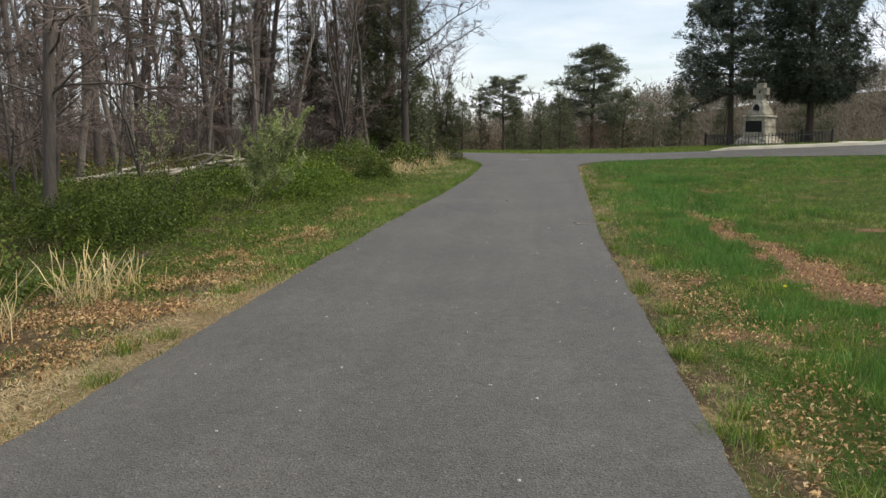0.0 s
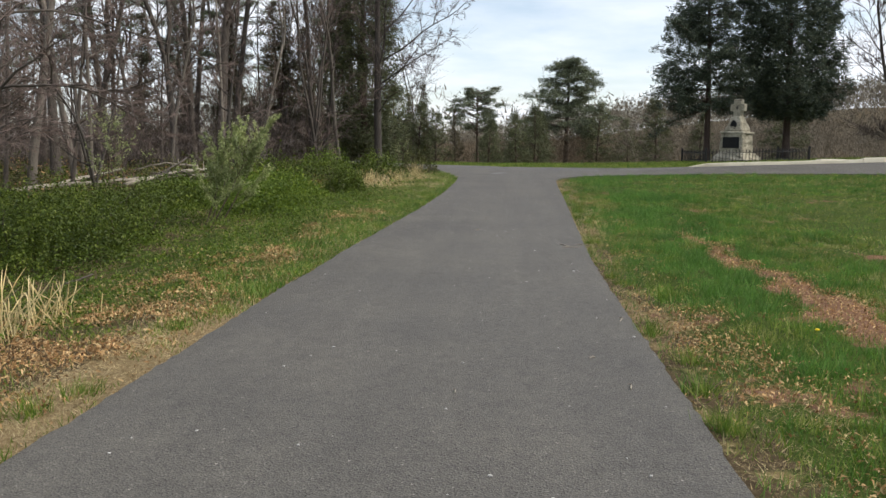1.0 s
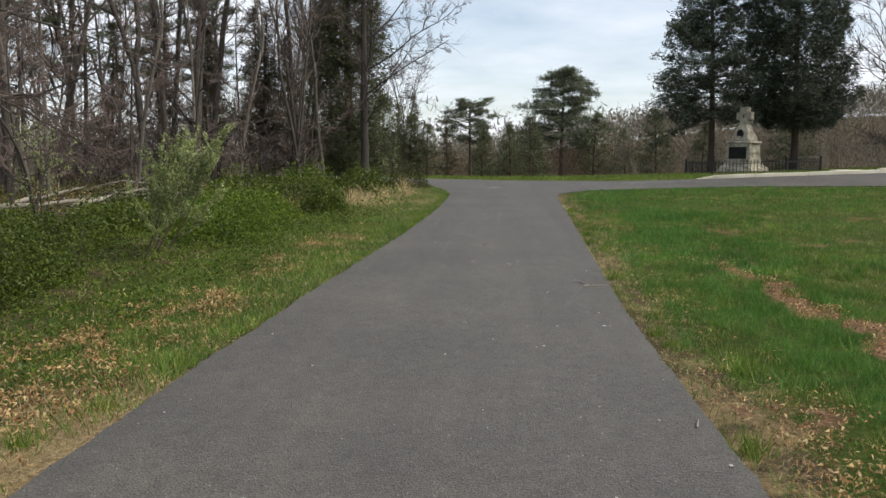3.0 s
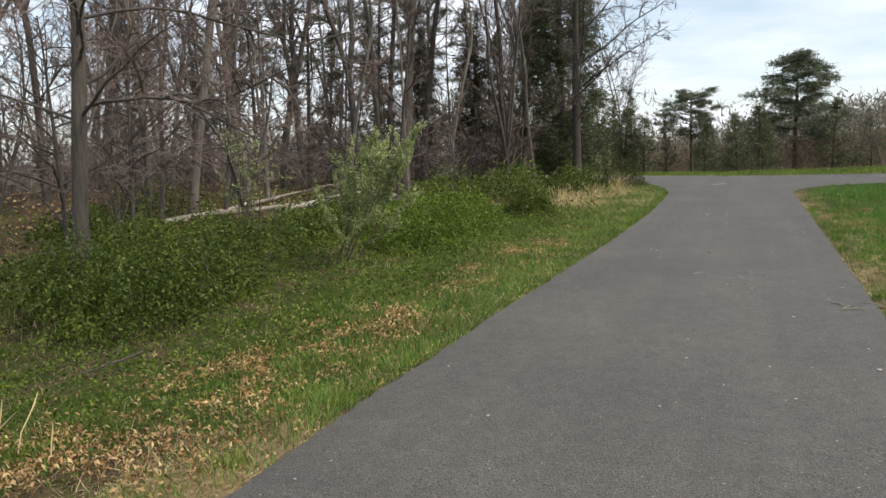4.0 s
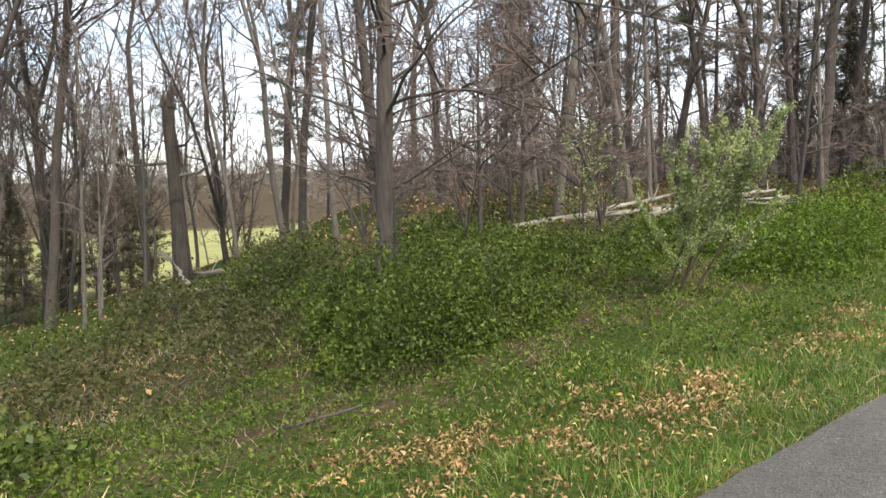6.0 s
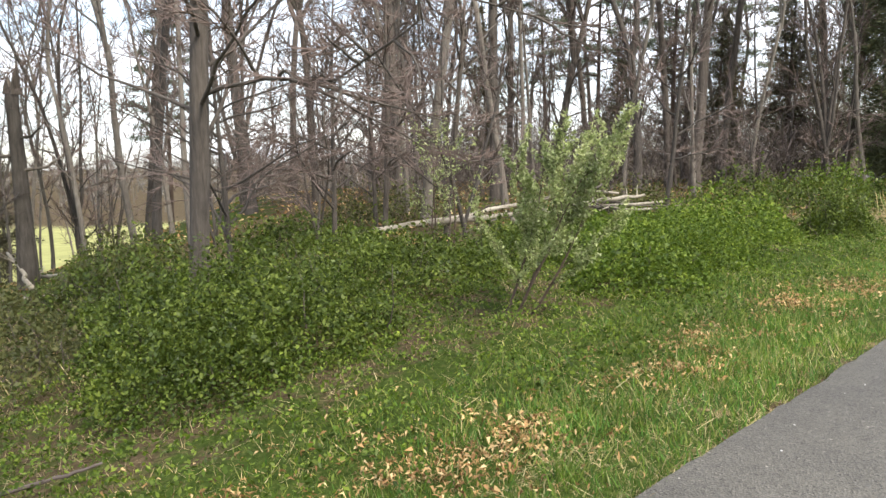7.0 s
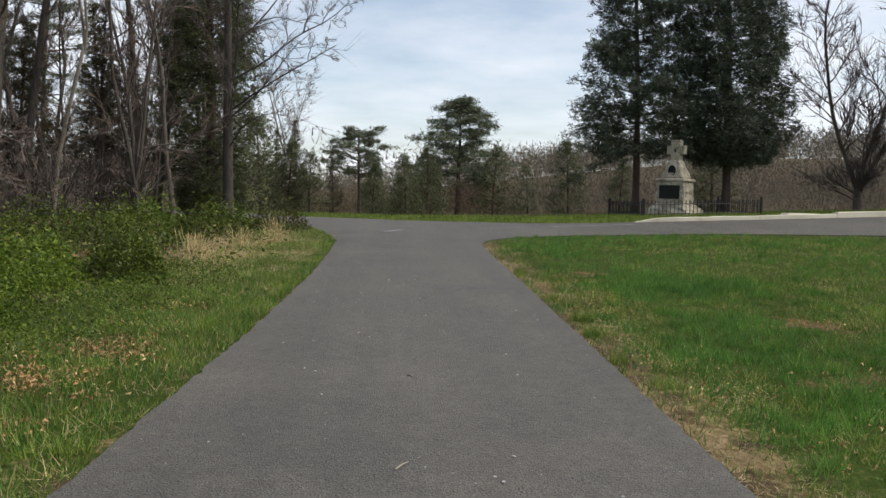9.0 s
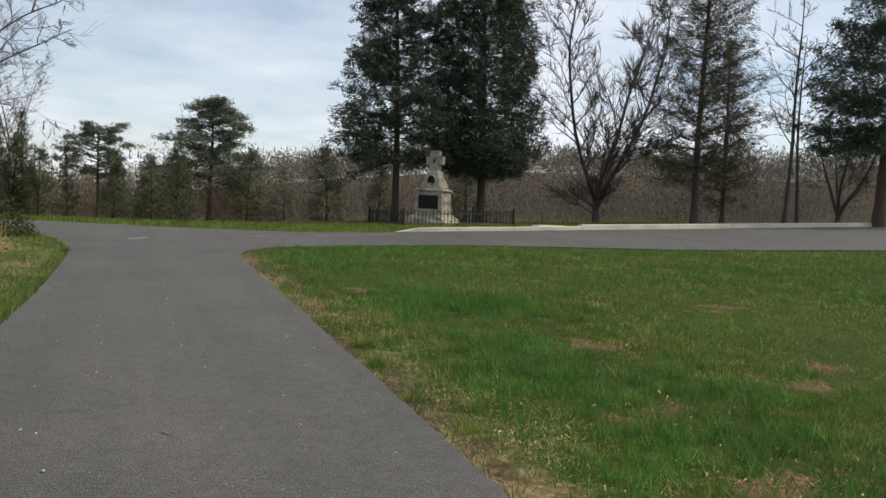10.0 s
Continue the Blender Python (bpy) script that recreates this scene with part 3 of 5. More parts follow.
def meshes_conifer(seed, bark_mat, needles, **kw):
    wood, tri = conifer(seed, **kw)
    return [("trunk", mesh_of("trunk", wood[0], wood[1], bark_mat, True)), ("crown", quads_mesh("crown", tri, needles))]


def cedar_shape(f):
    return max(0.12, (1 - f) ** 0.75 * (0.75 + 0.25 * min(1, f * 6)))


def pine_shape(f):
    return 0.35 + 0.65 * math.sin(math.pi * min(1, 0.25 + 0.75 * f))


# the tall dark evergreens beside the monument
plant_tree("cedar_tree", "tall dark green cedar with an open ragged outline", "tree",
           meshes_conifer(11, BARK_PINE, NEEDLE_DARK, tall=15.5, girth=0.17, first=0.2, whorls=30, reach=4.3, tufts=14, size=0.22, width=0.022, shape=cedar_shape, sag=0.30, density=11, per=5, fill=4600), (11.6, 50.4), 20)
plant_tree("cedar_tree", "very dense blackish green cedar behind the stone monument", "tree",
           meshes_conifer(12, BARK_PINE, NEEDLE_DARK, tall=18.5, girth=0.19, first=0.14, whorls=24, reach=4.1, tufts=14, size=0.26, width=0.027, shape=lambda f: (0.95 - 0.45 * f) * (0.6 + 0.4 * min(1, f * 7)), sag=0.1, density=4, per=4, fill=11500), (15.9, 50.3), 80)
plant_tree("cedar_tree", "dark broad cedar beyond the road kerb", "tree",
           meshes_conifer(13, BARK_PINE, NEEDLE_DARK, tall=17, girth=0.3, first=0.24, whorls=24, reach=6.2, tufts=14, size=0.26, width=0.026, shape=cedar_shape, sag=0.25, density=9, per=6, fill=5200), (36.0, 45.2), 140)
plant_tree("pine_tree", "thin sparse brownish evergreen with drooping boughs", "tree",
           meshes_conifer(14, BARK, NEEDLE_THIN, tall=19, girth=0.18, first=0.12, whorls=44, reach=4.4, tufts=10, size=0.24, width=0.014, shape=cedar_shape, sag=0.1, density=9, per=5, fill=5000), (26.7, 48.0), 10)
plant_tree("pine_tree", "smaller thin evergreen among bare trees", "tree",
           meshes_conifer(15, BARK, NEEDLE_THIN, tall=10, girth=0.16, first=0.1, whorls=24, reach=2.8, tufts=10, size=0.22, width=0.012, shape=cedar_shape, sag=0.1, density=6, per=5, fill=1100), (30.4, 50.5), 10)
# the lone pine beyond the crossing and another further off
plant_tree("pine_tree", "lone spreading pine with layered dark boughs", "tree",
           meshes_conifer(16, BARK_PINE, NEEDLE_PINE, tall=10.2, girth=0.27, first=0.30, whorls=3, reach=4.6, tufts=13, size=0.34, width=0.030, shape=lambda f: float(np.interp(f, [0, 0.2, 0.4, 0.55, 0.7, 0.85, 1], [0.9, 1.0, 0.70, 0.84, 0.58, 0.36, 0.34])), sag=0.1, density=4, per=4, plates=60), (5.75, 84.0), 200)
plant_tree("pine_tree", "flat-topped pine rising over brown brush", "tree",
           meshes_conifer(17, BARK_PINE, NEEDLE_PINE, tall=6.6, girth=0.14, first=0.5, whorls=2, reach=2.7, tufts=12, size=0.2, width=0.02, shape=lambda f: 0.8 + 0.2 * math.sin(f * 5), sag=-0.1, density=6, per=3, plates=40), (-2.3, 73.8), 30)

# bare trees beyond the kerb
plant_tree("bare_tree", "leafless twin-trunked maple with spreading grey limbs", "tree",
           wood_tree(21, 15.0, 0.21, 0.08, 3, 78, 4.0, (0, 0), 11, 10, (0.42, 0.6)), (22.6, 50.7), 10)
plant_tree("bare_tree", "slender leafless tree beyond the kerb", "tree",
           meshes_bare(22, BARK, TWIG, tall=12, girth=0.12, first=0.35, limbs=14, reach=3.2, twigs=3, lean=(0.05, 0)), (31.4, 46.9), 0)
plant_tree("bare_tree", "slender leafless tree beyond the kerb", "tree",
           meshes_bare(23, BARK, TWIG, tall=10, girth=0.10, first=0.4, limbs=12, reach=2.6, twigs=3, lean=(0.08, 0)), (31.95, 46.5), 90)
plant_tree("bare_tree", "low many-limbed leafless tree below the kerb", "tree",
           meshes_bare(24, BARK, TWIG, tall=6, girth=0.18, first=0.1, limbs=24, reach=3.2, forked=4, twigs=4), (38, 50), 0)

# the wood to the west: kinds of trees that recur, and where they stand
FOREST = [
    wood_tree(31, 20, 0.135, 0.45, 1, 40, 3.6, (0.02, 0.0)),
    wood_tree(32, 18, 0.105, 0.34, 2, 40, 3.2, (0.05, 0.02), bark_mat=BARK_PALE),
    wood_tree(33, 18, 0.145, 0.24, 2, 44, 3.8, (-0.04, 0.03), twig_mat=TWIG_RED),
    wood_tree(34, 21, 0.165, 0.38, 3, 45, 4.0, (-0.04, 0.02)),
    wood_tree(35, 16, 0.080, 0.40, 2, 36, 2.7, (0.08, -0.04), bark_mat=BARK_PALE, twig_mat=TWIG_RED),
    wood_tree(36, 15, 0.115, 0.09, 4, 44, 2.8, (0.03, 0.05), twig_mat=TWIG_RED),
]
SAPLING = [
    meshes_bare(41, BARK, TWIG_RED, tall=7, girth=0.05, first=0.15, limbs=14, reach=1.9, twigs=3, lean=(0.1, 0)),
    meshes_bare(42, BARK_PALE, TWIG, tall=8.5, girth=0.06, first=0.25, limbs=12, reach=1.8, twigs=3, lean=(-0.08, 0.05)),
    meshes_bare(43, BARK, TWIG_RED, tall=4.5, girth=0.035, first=0.08, limbs=16, reach=1.8, twigs=3, forked=3),
]
TREE_LABELS = ["tall straight leafless tree with grey bark in the wood", "pale-barked slim leafless tree in the wood",
               "leafless forked tree with reddish twigs in the wood", "stout tall leafless tree with dark bark in the wood",
               "thin leaning pale leafless tree in the wood", "leafless tree with three stems in the wood"]
SAPLING_LABELS = ["thin leaning reddish sapling without leaves", "slim pale sapling without leaves", "low twiggy leafless thicket bush"]

# single trunks that stand out
BIG = meshes_bare(51, BARK, TWIG_RED, tall=14, girth=0.105, first=0.14, limbs=42, reach=3.6, twigs=3, droop=0.06, near=True, boughs=[(0.19, (1, 0.3, 0.10), 3.4), (0.27, (0.8, 0.7, 0.15), 4.2), (0.35, (0.9, 0.3, 0.2), 4.0)])
plant_tree("bare_tree", "slim leafless tree with long low drooping boughs at the wood's edge", "tree", BIG, (-7.64, 13.86), 0)
UNDER = meshes_bare(53, BARK, TWIG_RED, tall=4.6, girth=0.05, first=0.2, limbs=24, reach=3.2, twigs=3, droop=0.07, fine=0.7)
for x, y, turn, s in [(-9.4, 15.6, 0, 0.85), (-10.6, 18.6, 120, 0.9), (-12.4, 21.5, 60, 0.9)]:
    plant_tree("understory_tree", "low leafless tree with fine drooping reddish branches", "tree", UNDER, (x, y), turn, s, "understory trees")
EDGE = meshes_bare(52, BARK, TWIG, tall=17, girth=0.19, first=0.16, limbs=34, reach=4.4, twigs=4, droop=0.05, near=True, boughs=[(0.28, (1, -0.15, 1.0), 7.6), (0.36, (0.9, 0.3, 1.1), 6.6), (0.24, (1, -0.2, 0.30), 4.6), (0.30, (1, 0.2, 0.55), 5.2)])
plant_tree("bare_tree", "grey leafless tree with wide boughs at the wood's corner", "tree", EDGE, (-5.75, 41.3), 0)
STANDING = [(-9.17, 42.4, 0), (-8.9, 43.6, 3), (-13.1, 42.0, 1), (-12.7, 41.2, 0), (-9.8, 36.2, 4), (-11.7, 36.2, 3), (-11.6, 30.9, 4), (-13.0, 34.6, 2), (-13.6, 38.4, 0),
            (-17.0, 36.0, 2), (-20.2, 37.4, 3), (-14.6, 24.9, 4), (-13.8, 28.2, 1), (-19.3, 20.0, 1), (-19.8, 20.9, 0), (-17.6, 20.5, 4), (-29.0, 23.6, 5), (-30.1, 22.4, 4), (-16.2, 26.4, 0),
            (-33.5, 19.2, 1), (-36.0, 23.5, 0), (-31.0, 27.5, 3), (-24.0, 27.0, 5), (-21.5, 25.3, 3), (-8.0, 38.6, 5), (-7.4, 40.4, 1)]
rnd = random.Random(7)
spots = [(x, y) for x, y, _ in STANDING] + [(-7.64, 13.86), (-5.75, 41.3), (-27.0, 20.7)]
kinds = [k for *_, k in STANDING]
fill = []
while len(fill) < 92:
    x, y = rnd.uniform(-80, -9), rnd.uniform(13, 92)
    away, bearing = math.hypot(x, y - 8), math.degrees(math.atan2(-x, y - 8))
    if road_near(x) - 1 < y < road_far(x) + 1 or bearing > 82 or (x > -12 and y < 30) or (y < 22 and x > -17):
        continue
    if 53 < bearing < 67 and away > 26 or (bearing > 53 and away > 75):
        continue
    if rnd.random() > 1.25 - away / 110 or any((x - u) ** 2 + (y - v) ** 2 < 5.5 for u, v in spots):
        continue
    spots.append((x, y))
    fill.append((x, y, rnd.randrange(6)))
fill = [(x, y, k) for x, y, k in fill if not (math.degrees(math.atan2(-x, y - 8)) > 48 and math.hypot(x, y - 8) < 27)]
for x, y, k in [*STANDING, *fill]:
    plant_tree("bare_tree", TREE_LABELS[k], "tree", FOREST[k], (x, y), rnd.uniform(0, 360), rnd.uniform(0.82, 1.15), "trees of the wood")
for _ in range(64):
    x, y = rnd.uniform(-36, -7.5), rnd.uniform(16, 50)
    bearing = math.degrees(math.atan2(-x, y - 8))
    if x > -8.5 and y < 22 or road_near(x) - 1 < y < road_far(x) + 1 or bearing > 80 or 55 < bearing < 66:
        continue
    k = rnd.randrange(3)
    plant_tree("sapling", SAPLING_LABELS[k], "sapling", SAPLING[k], (x, y), rnd.uniform(0, 360), rnd.uniform(0.7, 1.2), "saplings of the wood")

# thin trees down the slope towards the meadow
for x, y, k, s in [(-22.5, 20.4, 4, 0.9), (-24.8, 24.6, 1, 0.8), (-33.8, 24.8, 4, 0.95), (-38.5, 29.5, 4, 0.9), (-41, 26.2, 1, 0.8), (-36.8, 20.4, 4, 0.9), (-44.5, 33.5, 5, 0.8), (-47, 30.5, 4, 0.9), (-31.5, 18.0, 5, 0.8), (-40.5, 21.6, 1, 0.85),
                   (-43.6, 23.2, 4, 1.0), (-29.2, 26.8, 4, 0.85), (-51.2, 36.5, 5, 0.9), (-52.4, 35.2, 4, 0.8), (-34.5, 16.6, 1, 0.8), (-26.3, 17.6, 4, 0.75), (-49, 27.5, 1, 0.9), (-46, 25, 5, 0.8), (-38, 17.8, 4, 0.9), (-43, 19.5, 1, 0.8)]:
    plant_tree("bare_tree", TREE_LABELS[k], "tree", FOREST[k], (x, y), rnd.uniform(0, 360), s, "trees of the wood")

# dark evergreens inside the wood
WOOD_PINE = [
    meshes_conifer(61, BARK_PINE, NEEDLE, tall=14, girth=0.17, first=0.05, whorls=14, reach=2.9, tufts=16, size=0.19, width=0.014, shape=cedar_shape, sag=0.05, density=4, per=3, fill=1900),
    meshes_conifer(62, BARK_PINE, NEEDLE_PINE, tall=13, girth=0.14, first=0.42, whorls=3, reach=2.6, tufts=10, size=0.22, width=0.02, shape=pine_shape, sag=-0.1, density=6, per=3, plates=30),
    meshes_conifer(63, BARK_PINE, NEEDLE_THIN, tall=9, girth=0.12, first=0.06, whorls=22, reach=2.3, tufts=9, size=0.3, width=0.024, shape=cedar_shape, sag=0.0, density=8, per=4),
]
SMALL_CEDAR = meshes_conifer(64, BARK_PINE, NEEDLE, tall=4.2, girth=0.08, first=0.03, whorls=10, reach=2.0, tufts=9, size=0.2, width=0.020, shape=lambda f: max(0.2, (1 - f) ** 0.55 * (0.7 + 0.3 * min(1, f * 4))), sag=0.0, density=5, per=3, fill=800)
WOOD_PINE_LABELS = ["dark dense cedar at the end of the wood", "pine with a high layered crown inside the wood", "dull low evergreen under bare trees"]
plant_tree("evergreen_tree", "tall dense dark cedar at the wood's corner", "tree",
           meshes_conifer(65, BARK_PINE, NEEDLE, tall=16, girth=0.2, first=0.04, whorls=18, reach=3.1, tufts=14, size=0.24, width=0.024, shape=lambda f: (0.95 - 0.62 * f) * (0.75 + 0.25 * min(1, f * 5)), sag=0.1, density=4, per=4, fill=6200), (-6.8, 43.7), 50, 1.0, "evergreens of the wood")
for x, y, k, s in [(-34.5, 19.6, 2, 0.66), (-37.5, 18.4, 2, 0.72), (-32.6, 17.2, 2, 0.5), (-39.5, 21.0, 2, 0.7), (-36.0, 16.4, 2, 0.62), (-14.2, 46.4, 2, 0.85), (-10.4, 46.6, 2, 0.8), (-12.4, 48.4, 2, 1.0), (-9.5, 57, 1, 1.2), (-15.5, 49.6, 1, 0.9), (-16, 44, 1, 0.9), (-11.4, 44.6, 2, 0.9), (-19, 51, 2, 1.1), (-22, 48, 1, 1.0),
                   (-26, 44, 2, 1.0), (-29, 54, 1, 1.1), (-34, 30.5, 1, 0.75), (-46, 27, 2, 0.9), (-43, 24.5, 2, 0.8), (-50, 30, 2, 1.0), (-17.5, 41.5, 2, 0.8), (-13.5, 42.5, 2, 0.8)]:
    plant_tree("evergreen_tree", WOOD_PINE_LABELS[k], "tree", WOOD_PINE[k], (x, y), rnd.uniform(0, 360), s, "evergreens of the wood")

# ---- the far woods ----
def far_trees(seed, places, tall, slivers, width, limbs=7, twig=(0.035, 0.12)):
    """Leafless trees far off: a trunk, some rising limbs, and twigs off them, as an array of triangles."""
    gen = np.random.default_rng(seed)
    places = np.array(places, float)
    k = len(places)
    h_all = tall * gen.uniform(0.45, 1.1, k)
    up = np.array([0.0, 0.0, 1.0])
    turn = gen.uniform(0, 2 * math.pi, (k, limbs))
    out = gen.uniform(0.2, 1.2, (k, limbs))
    d = np.stack([np.cos(turn) * out, np.sin(turn) * out, np.ones_like(out)], -1)
    d /= np.linalg.norm(d, axis=-1, keepdims=True)
    start = places[:, None] + up * (gen.uniform(0.08, 0.62, (k, limbs)) * h_all[:, None])[..., None]
    reach = gen.uniform(0.22, 0.5, (k, limbs)) * h_all[:, None]

    def sliver(root, tip, w):
        side = np.cross(tip - root, gen.normal(size=root.shape))
        side /= np.linalg.norm(side, axis=-1, keepdims=True) + 1e-9
        return np.stack([root - side * w, root + side * w, tip], 1)

    big = sliver(start.reshape(-1, 3), (start + d * reach[..., None]).reshape(-1, 3), np.repeat(0.0035 * h_all, limbs)[:, None])
    low = places - up * 0.5
    trunk = [sliver(low, places + up * (0.8 * h_all)[:, None], (0.008 * h_all)[:, None]) for _ in range(2)]
    pick = gen.integers(0, limbs, (k, slivers))
    rows = np.arange(k)[:, None]
    f = gen.uniform(0.1, 1.0, (k, slivers))
    root = start[rows, pick] + d[rows, pick] * (reach[rows, pick] * f)[..., None]
    way = d[rows, pick] * 0.4 + gen.normal(size=(k, slivers, 3)) * 0.6 + up * 0.12
    way /= np.linalg.norm(way, axis=-1, keepdims=True)
    tip = root + way * (gen.uniform(*twig, (k, slivers)) * h_all[:, None])[..., None]
    return np.concatenate([big, *trunk, sliver(root.reshape(-1, 3), tip.reshape(-1, 3), width * gen.uniform(0.4, 1.3, (k * slivers, 1)))])


def scatter(seed, count, x0, x1, y0, y1, keep):
    gen = np.random.default_rng(seed)
    x, y = gen.uniform(x0, x1, count * 6), gen.uniform(y0, y1, count * 6)
    ok = keep(x, y)
    x, y = x[ok][:count], y[ok][:count]
    return np.stack([x, y, height(x, y)], 1)


def stuff(name, label, category, corners, mat):
    return tagged(new(name, quads_mesh(name, corners, mat)), label, category, kind="stuff")


BRUSH = leafy("far_twigs", [(0.150, 0.130, 0.108), (0.180, 0.156, 0.130), (0.206, 0.178, 0.149), (0.174, 0.156, 0.125)], 0.9, 0.0)
BRUSH_WARM = leafy("budding_twigs", [(0.156, 0.120, 0.090), (0.192, 0.149, 0.110), (0.228, 0.180, 0.132)], 0.9, 0.0)
# distance haze put into the twig colour: paler and greyer than BRUSH
BRUSH_HAZED = leafy("haze_paled_far_twigs", [(0.16, 0.145, 0.14), (0.21, 0.195, 0.19), (0.26, 0.24, 0.23)], 0.9, 0.0)


def twig_crowns(seed, places, tall, count, width, slim=0.32):
    """Rounded leafless crowns of very many fine twigs on a trunk and rising limbs."""
    gen = np.random.default_rng(seed)
    places = np.array(places, float)
    k = len(places)
    h_all = (tall * gen.uniform(0.5, 1.1, k))[:, None]
    a = gen.uniform(0, 2 * math.pi, (k, count))
    f = gen.beta(1.7, 1.5, (k, count))
    r = np.sqrt(gen.uniform(0.02, 1, (k, count))) * slim * h_all * np.sqrt(np.clip(4 * f * (1 - f), 0.02, 1)) * (1 + 0.35 * np.sin(3 * a + 9 * f + h_all))
    root = places[:, None] + np.stack([np.cos(a) * r, np.sin(a) * r, h_all * (0.04 + 0.92 * f)], -1)
    way = np.stack([np.cos(a) * 0.5, np.sin(a) * 0.5, 1.0 * np.ones_like(a)], -1) + gen.normal(0, 0.65, (k, count, 3))
    long = h_all * gen.uniform(0.03, 0.09, (k, count))
    root, tip = root.reshape(-1, 3), (root + way * long[..., None]).reshape(-1, 3)
    side = np.cross(tip - root, gen.normal(size=root.shape))
    side *= width * gen.uniform(0.5, 1.3, (len(root), 1)) / (np.linalg.norm(side, axis=1, keepdims=True) + 1e-9)
    twigs = np.stack([root - side, root + side, tip], 1)
    stems = []
    for _ in range(4):
        u = gen.uniform(0, 2 * math.pi, k)
        foot = places + np.stack([0.02 * np.cos(u), 0.02 * np.sin(u), 0 * u - 0.3], 1)
        head = places + np.stack([np.cos(u) * slim * 0.55, np.sin(u) * slim * 0.55, gen.uniform(0.55, 0.85, k)], 1) * h_all
        s = np.cross(head - foot, gen.normal(size=head.shape))
        s *= 0.004 * h_all / np.linalg.norm(s, axis=1, keepdims=True)
        stems.append(np.stack([foot - s, foot + s, head], 1))
    return np.concatenate([twigs, *stems])


# the brush nearest the road, then the slopes
stuff("brushwood", "reddish brown leafless brushwood beyond the road", "brush",
      twig_crowns(1, scatter(1, 150, -22, 16, 80, 102, lambda x, y: y > 80), 3.7, 800, 0.013, 0.55), BRUSH_WARM)
stuff("brushwood", "grey-brown leafless brushwood below the kerb", "brush",
      twig_crowns(2, scatter(2, 140, 10, 62, 58, 82, lambda x, y: y > 56 + 0.1 * x), 4.9, 800, 0.0105, 0.50), BRUSH)
stuff("far_woods", "hazy brown leafless woods on the far slopes", "woods",
      np.concatenate([twig_crowns(3, scatter(3, 270, -40, 140, 98, 160, lambda x, y: x > -30), 5.6, 460, 0.022, 0.48),
                      twig_crowns(6, scatter(6, 180, -85, -13, 58, 120, lambda x, y: (y > road_far(x) + 12) & (np.degrees(np.arctan2(-x, y - 8)) < 54)), 12, 260, 0.024),
                      twig_crowns(4, scatter(4, 1000, -150, 420, 150, 440, lambda x, y: np.hypot(x, y) > 160), 15, 80, 0.15, 0.42),
                      twig_crowns(8, scatter(8, 400, -100, 420, 250, 450, lambda x, y: np.abs(np.hypot(x, y) - 420) < 25), 15, 190, 0.26, 0.5),
                      ]), BRUSH)
# the haze over these woods is only their paler colour
stuff("far_woods", "leafless woods beyond the meadow, coloured pale grey for haze", "woods",
      np.concatenate([far_trees(5, scatter(5, 800, -420, -85, -60, 300, lambda x, y: (-x + 0.35 * y > 136)), 10, 60, 0.09, 7, (0.1, 0.3))]), BRUSH_HAZED)
for x, y, s in [(-5.9, 60, 0.42), (-4.6, 59.5, 0.36), (-7.6, 61, 0.55), (-6.8, 58.8, 0.28), (0.9, 60, 0.36), (2.2, 61.5, 0.42), (8.3, 80, 0.58), (3.0, 80.5, 0.48), (10.6, 76, 0.40), (10.2, 59, 0.42), (19, 60, 0.5), (12.6, 57, 0.3), (-1.2, 66, 0.36), (-1.5, 78, 0.42), (0.8, 79, 0.36)]:
    plant_tree("evergreen_tree", "small dark cedar among brown brush", "tree", SMALL_CEDAR, (x, y), x * 77, s * 2.4, "cedars beyond the road")


stuff("understory_brush", "low dark brown leafless brush under the trees", "brush",
      twig_crowns(9, scatter(9, 190, -48, -8.5, 27, 62, lambda x, y: (y < road_near(x) - 2) & (np.degrees(np.arctan2(-x, y - 8)) < 52)), 2.9, 330, 0.011, 0.7), TWIG)
for x, y, s in [(-5.5, 61.5, 0.64), (-7.2, 64.0, 0.6), (-3.8, 67.0, 0.5)]:
    plant_tree("evergreen_tree", "dull brownish evergreen among leafless brush", "tree", WOOD_PINE[2], (x, y), x * 53, s, "cedars beyond the road")


# ---- monument ----
def rocky(sx0, sy0, sx1, sy1, z0, z1, rough, seed, cuts=3, rounding=0.03):
    """A block that narrows upwards, with rock-faced sides."""
    bm = bmesh.new()
    bmesh.ops.create_cube(bm, size=1)
    for v in bm.verts:
        top = v.co.z > 0
        v.co = Vector((v.co.x * (sx1 if top else sx0), v.co.y * (sy1 if top else sy0), z1 if top else z0))
    bmesh.ops.bevel(bm, geom=bm.edges[:], offset=rounding, segments=1, affect="EDGES")
    bmesh.ops.subdivide_edges(bm, edges=[e for e in bm.edges if e.calc_length() > 0.15], cuts=cuts, use_grid_fill=True)
    for v in bm.verts:
        if z0 + 0.02 < v.co.z:
            q = v.co * 4 + Vector((seed, 0, 0))
            v.co += rough * Vector((noise.noise(q), noise.noise(q + Vector((9, 0, 0))), 0.4 * noise.noise(q + Vector((0, 9, 0)))))
    return bm


def slab(sx, sy, z0, z1, at=(0, 0), bevel=0.015):
    bm = bmesh.new()
    bmesh.ops.create_cube(bm, size=1)
    for v in bm.verts:
        v.co = Vector((v.co.x * sx + at[0], v.co.y * sy + at[1], z0 + (v.co.z + 0.5) * (z1 - z0)))
    if bevel:
        bmesh.ops.bevel(bm, geom=bm.edges[:], offset=bevel, segments=1, affect="EDGES")
    return bm


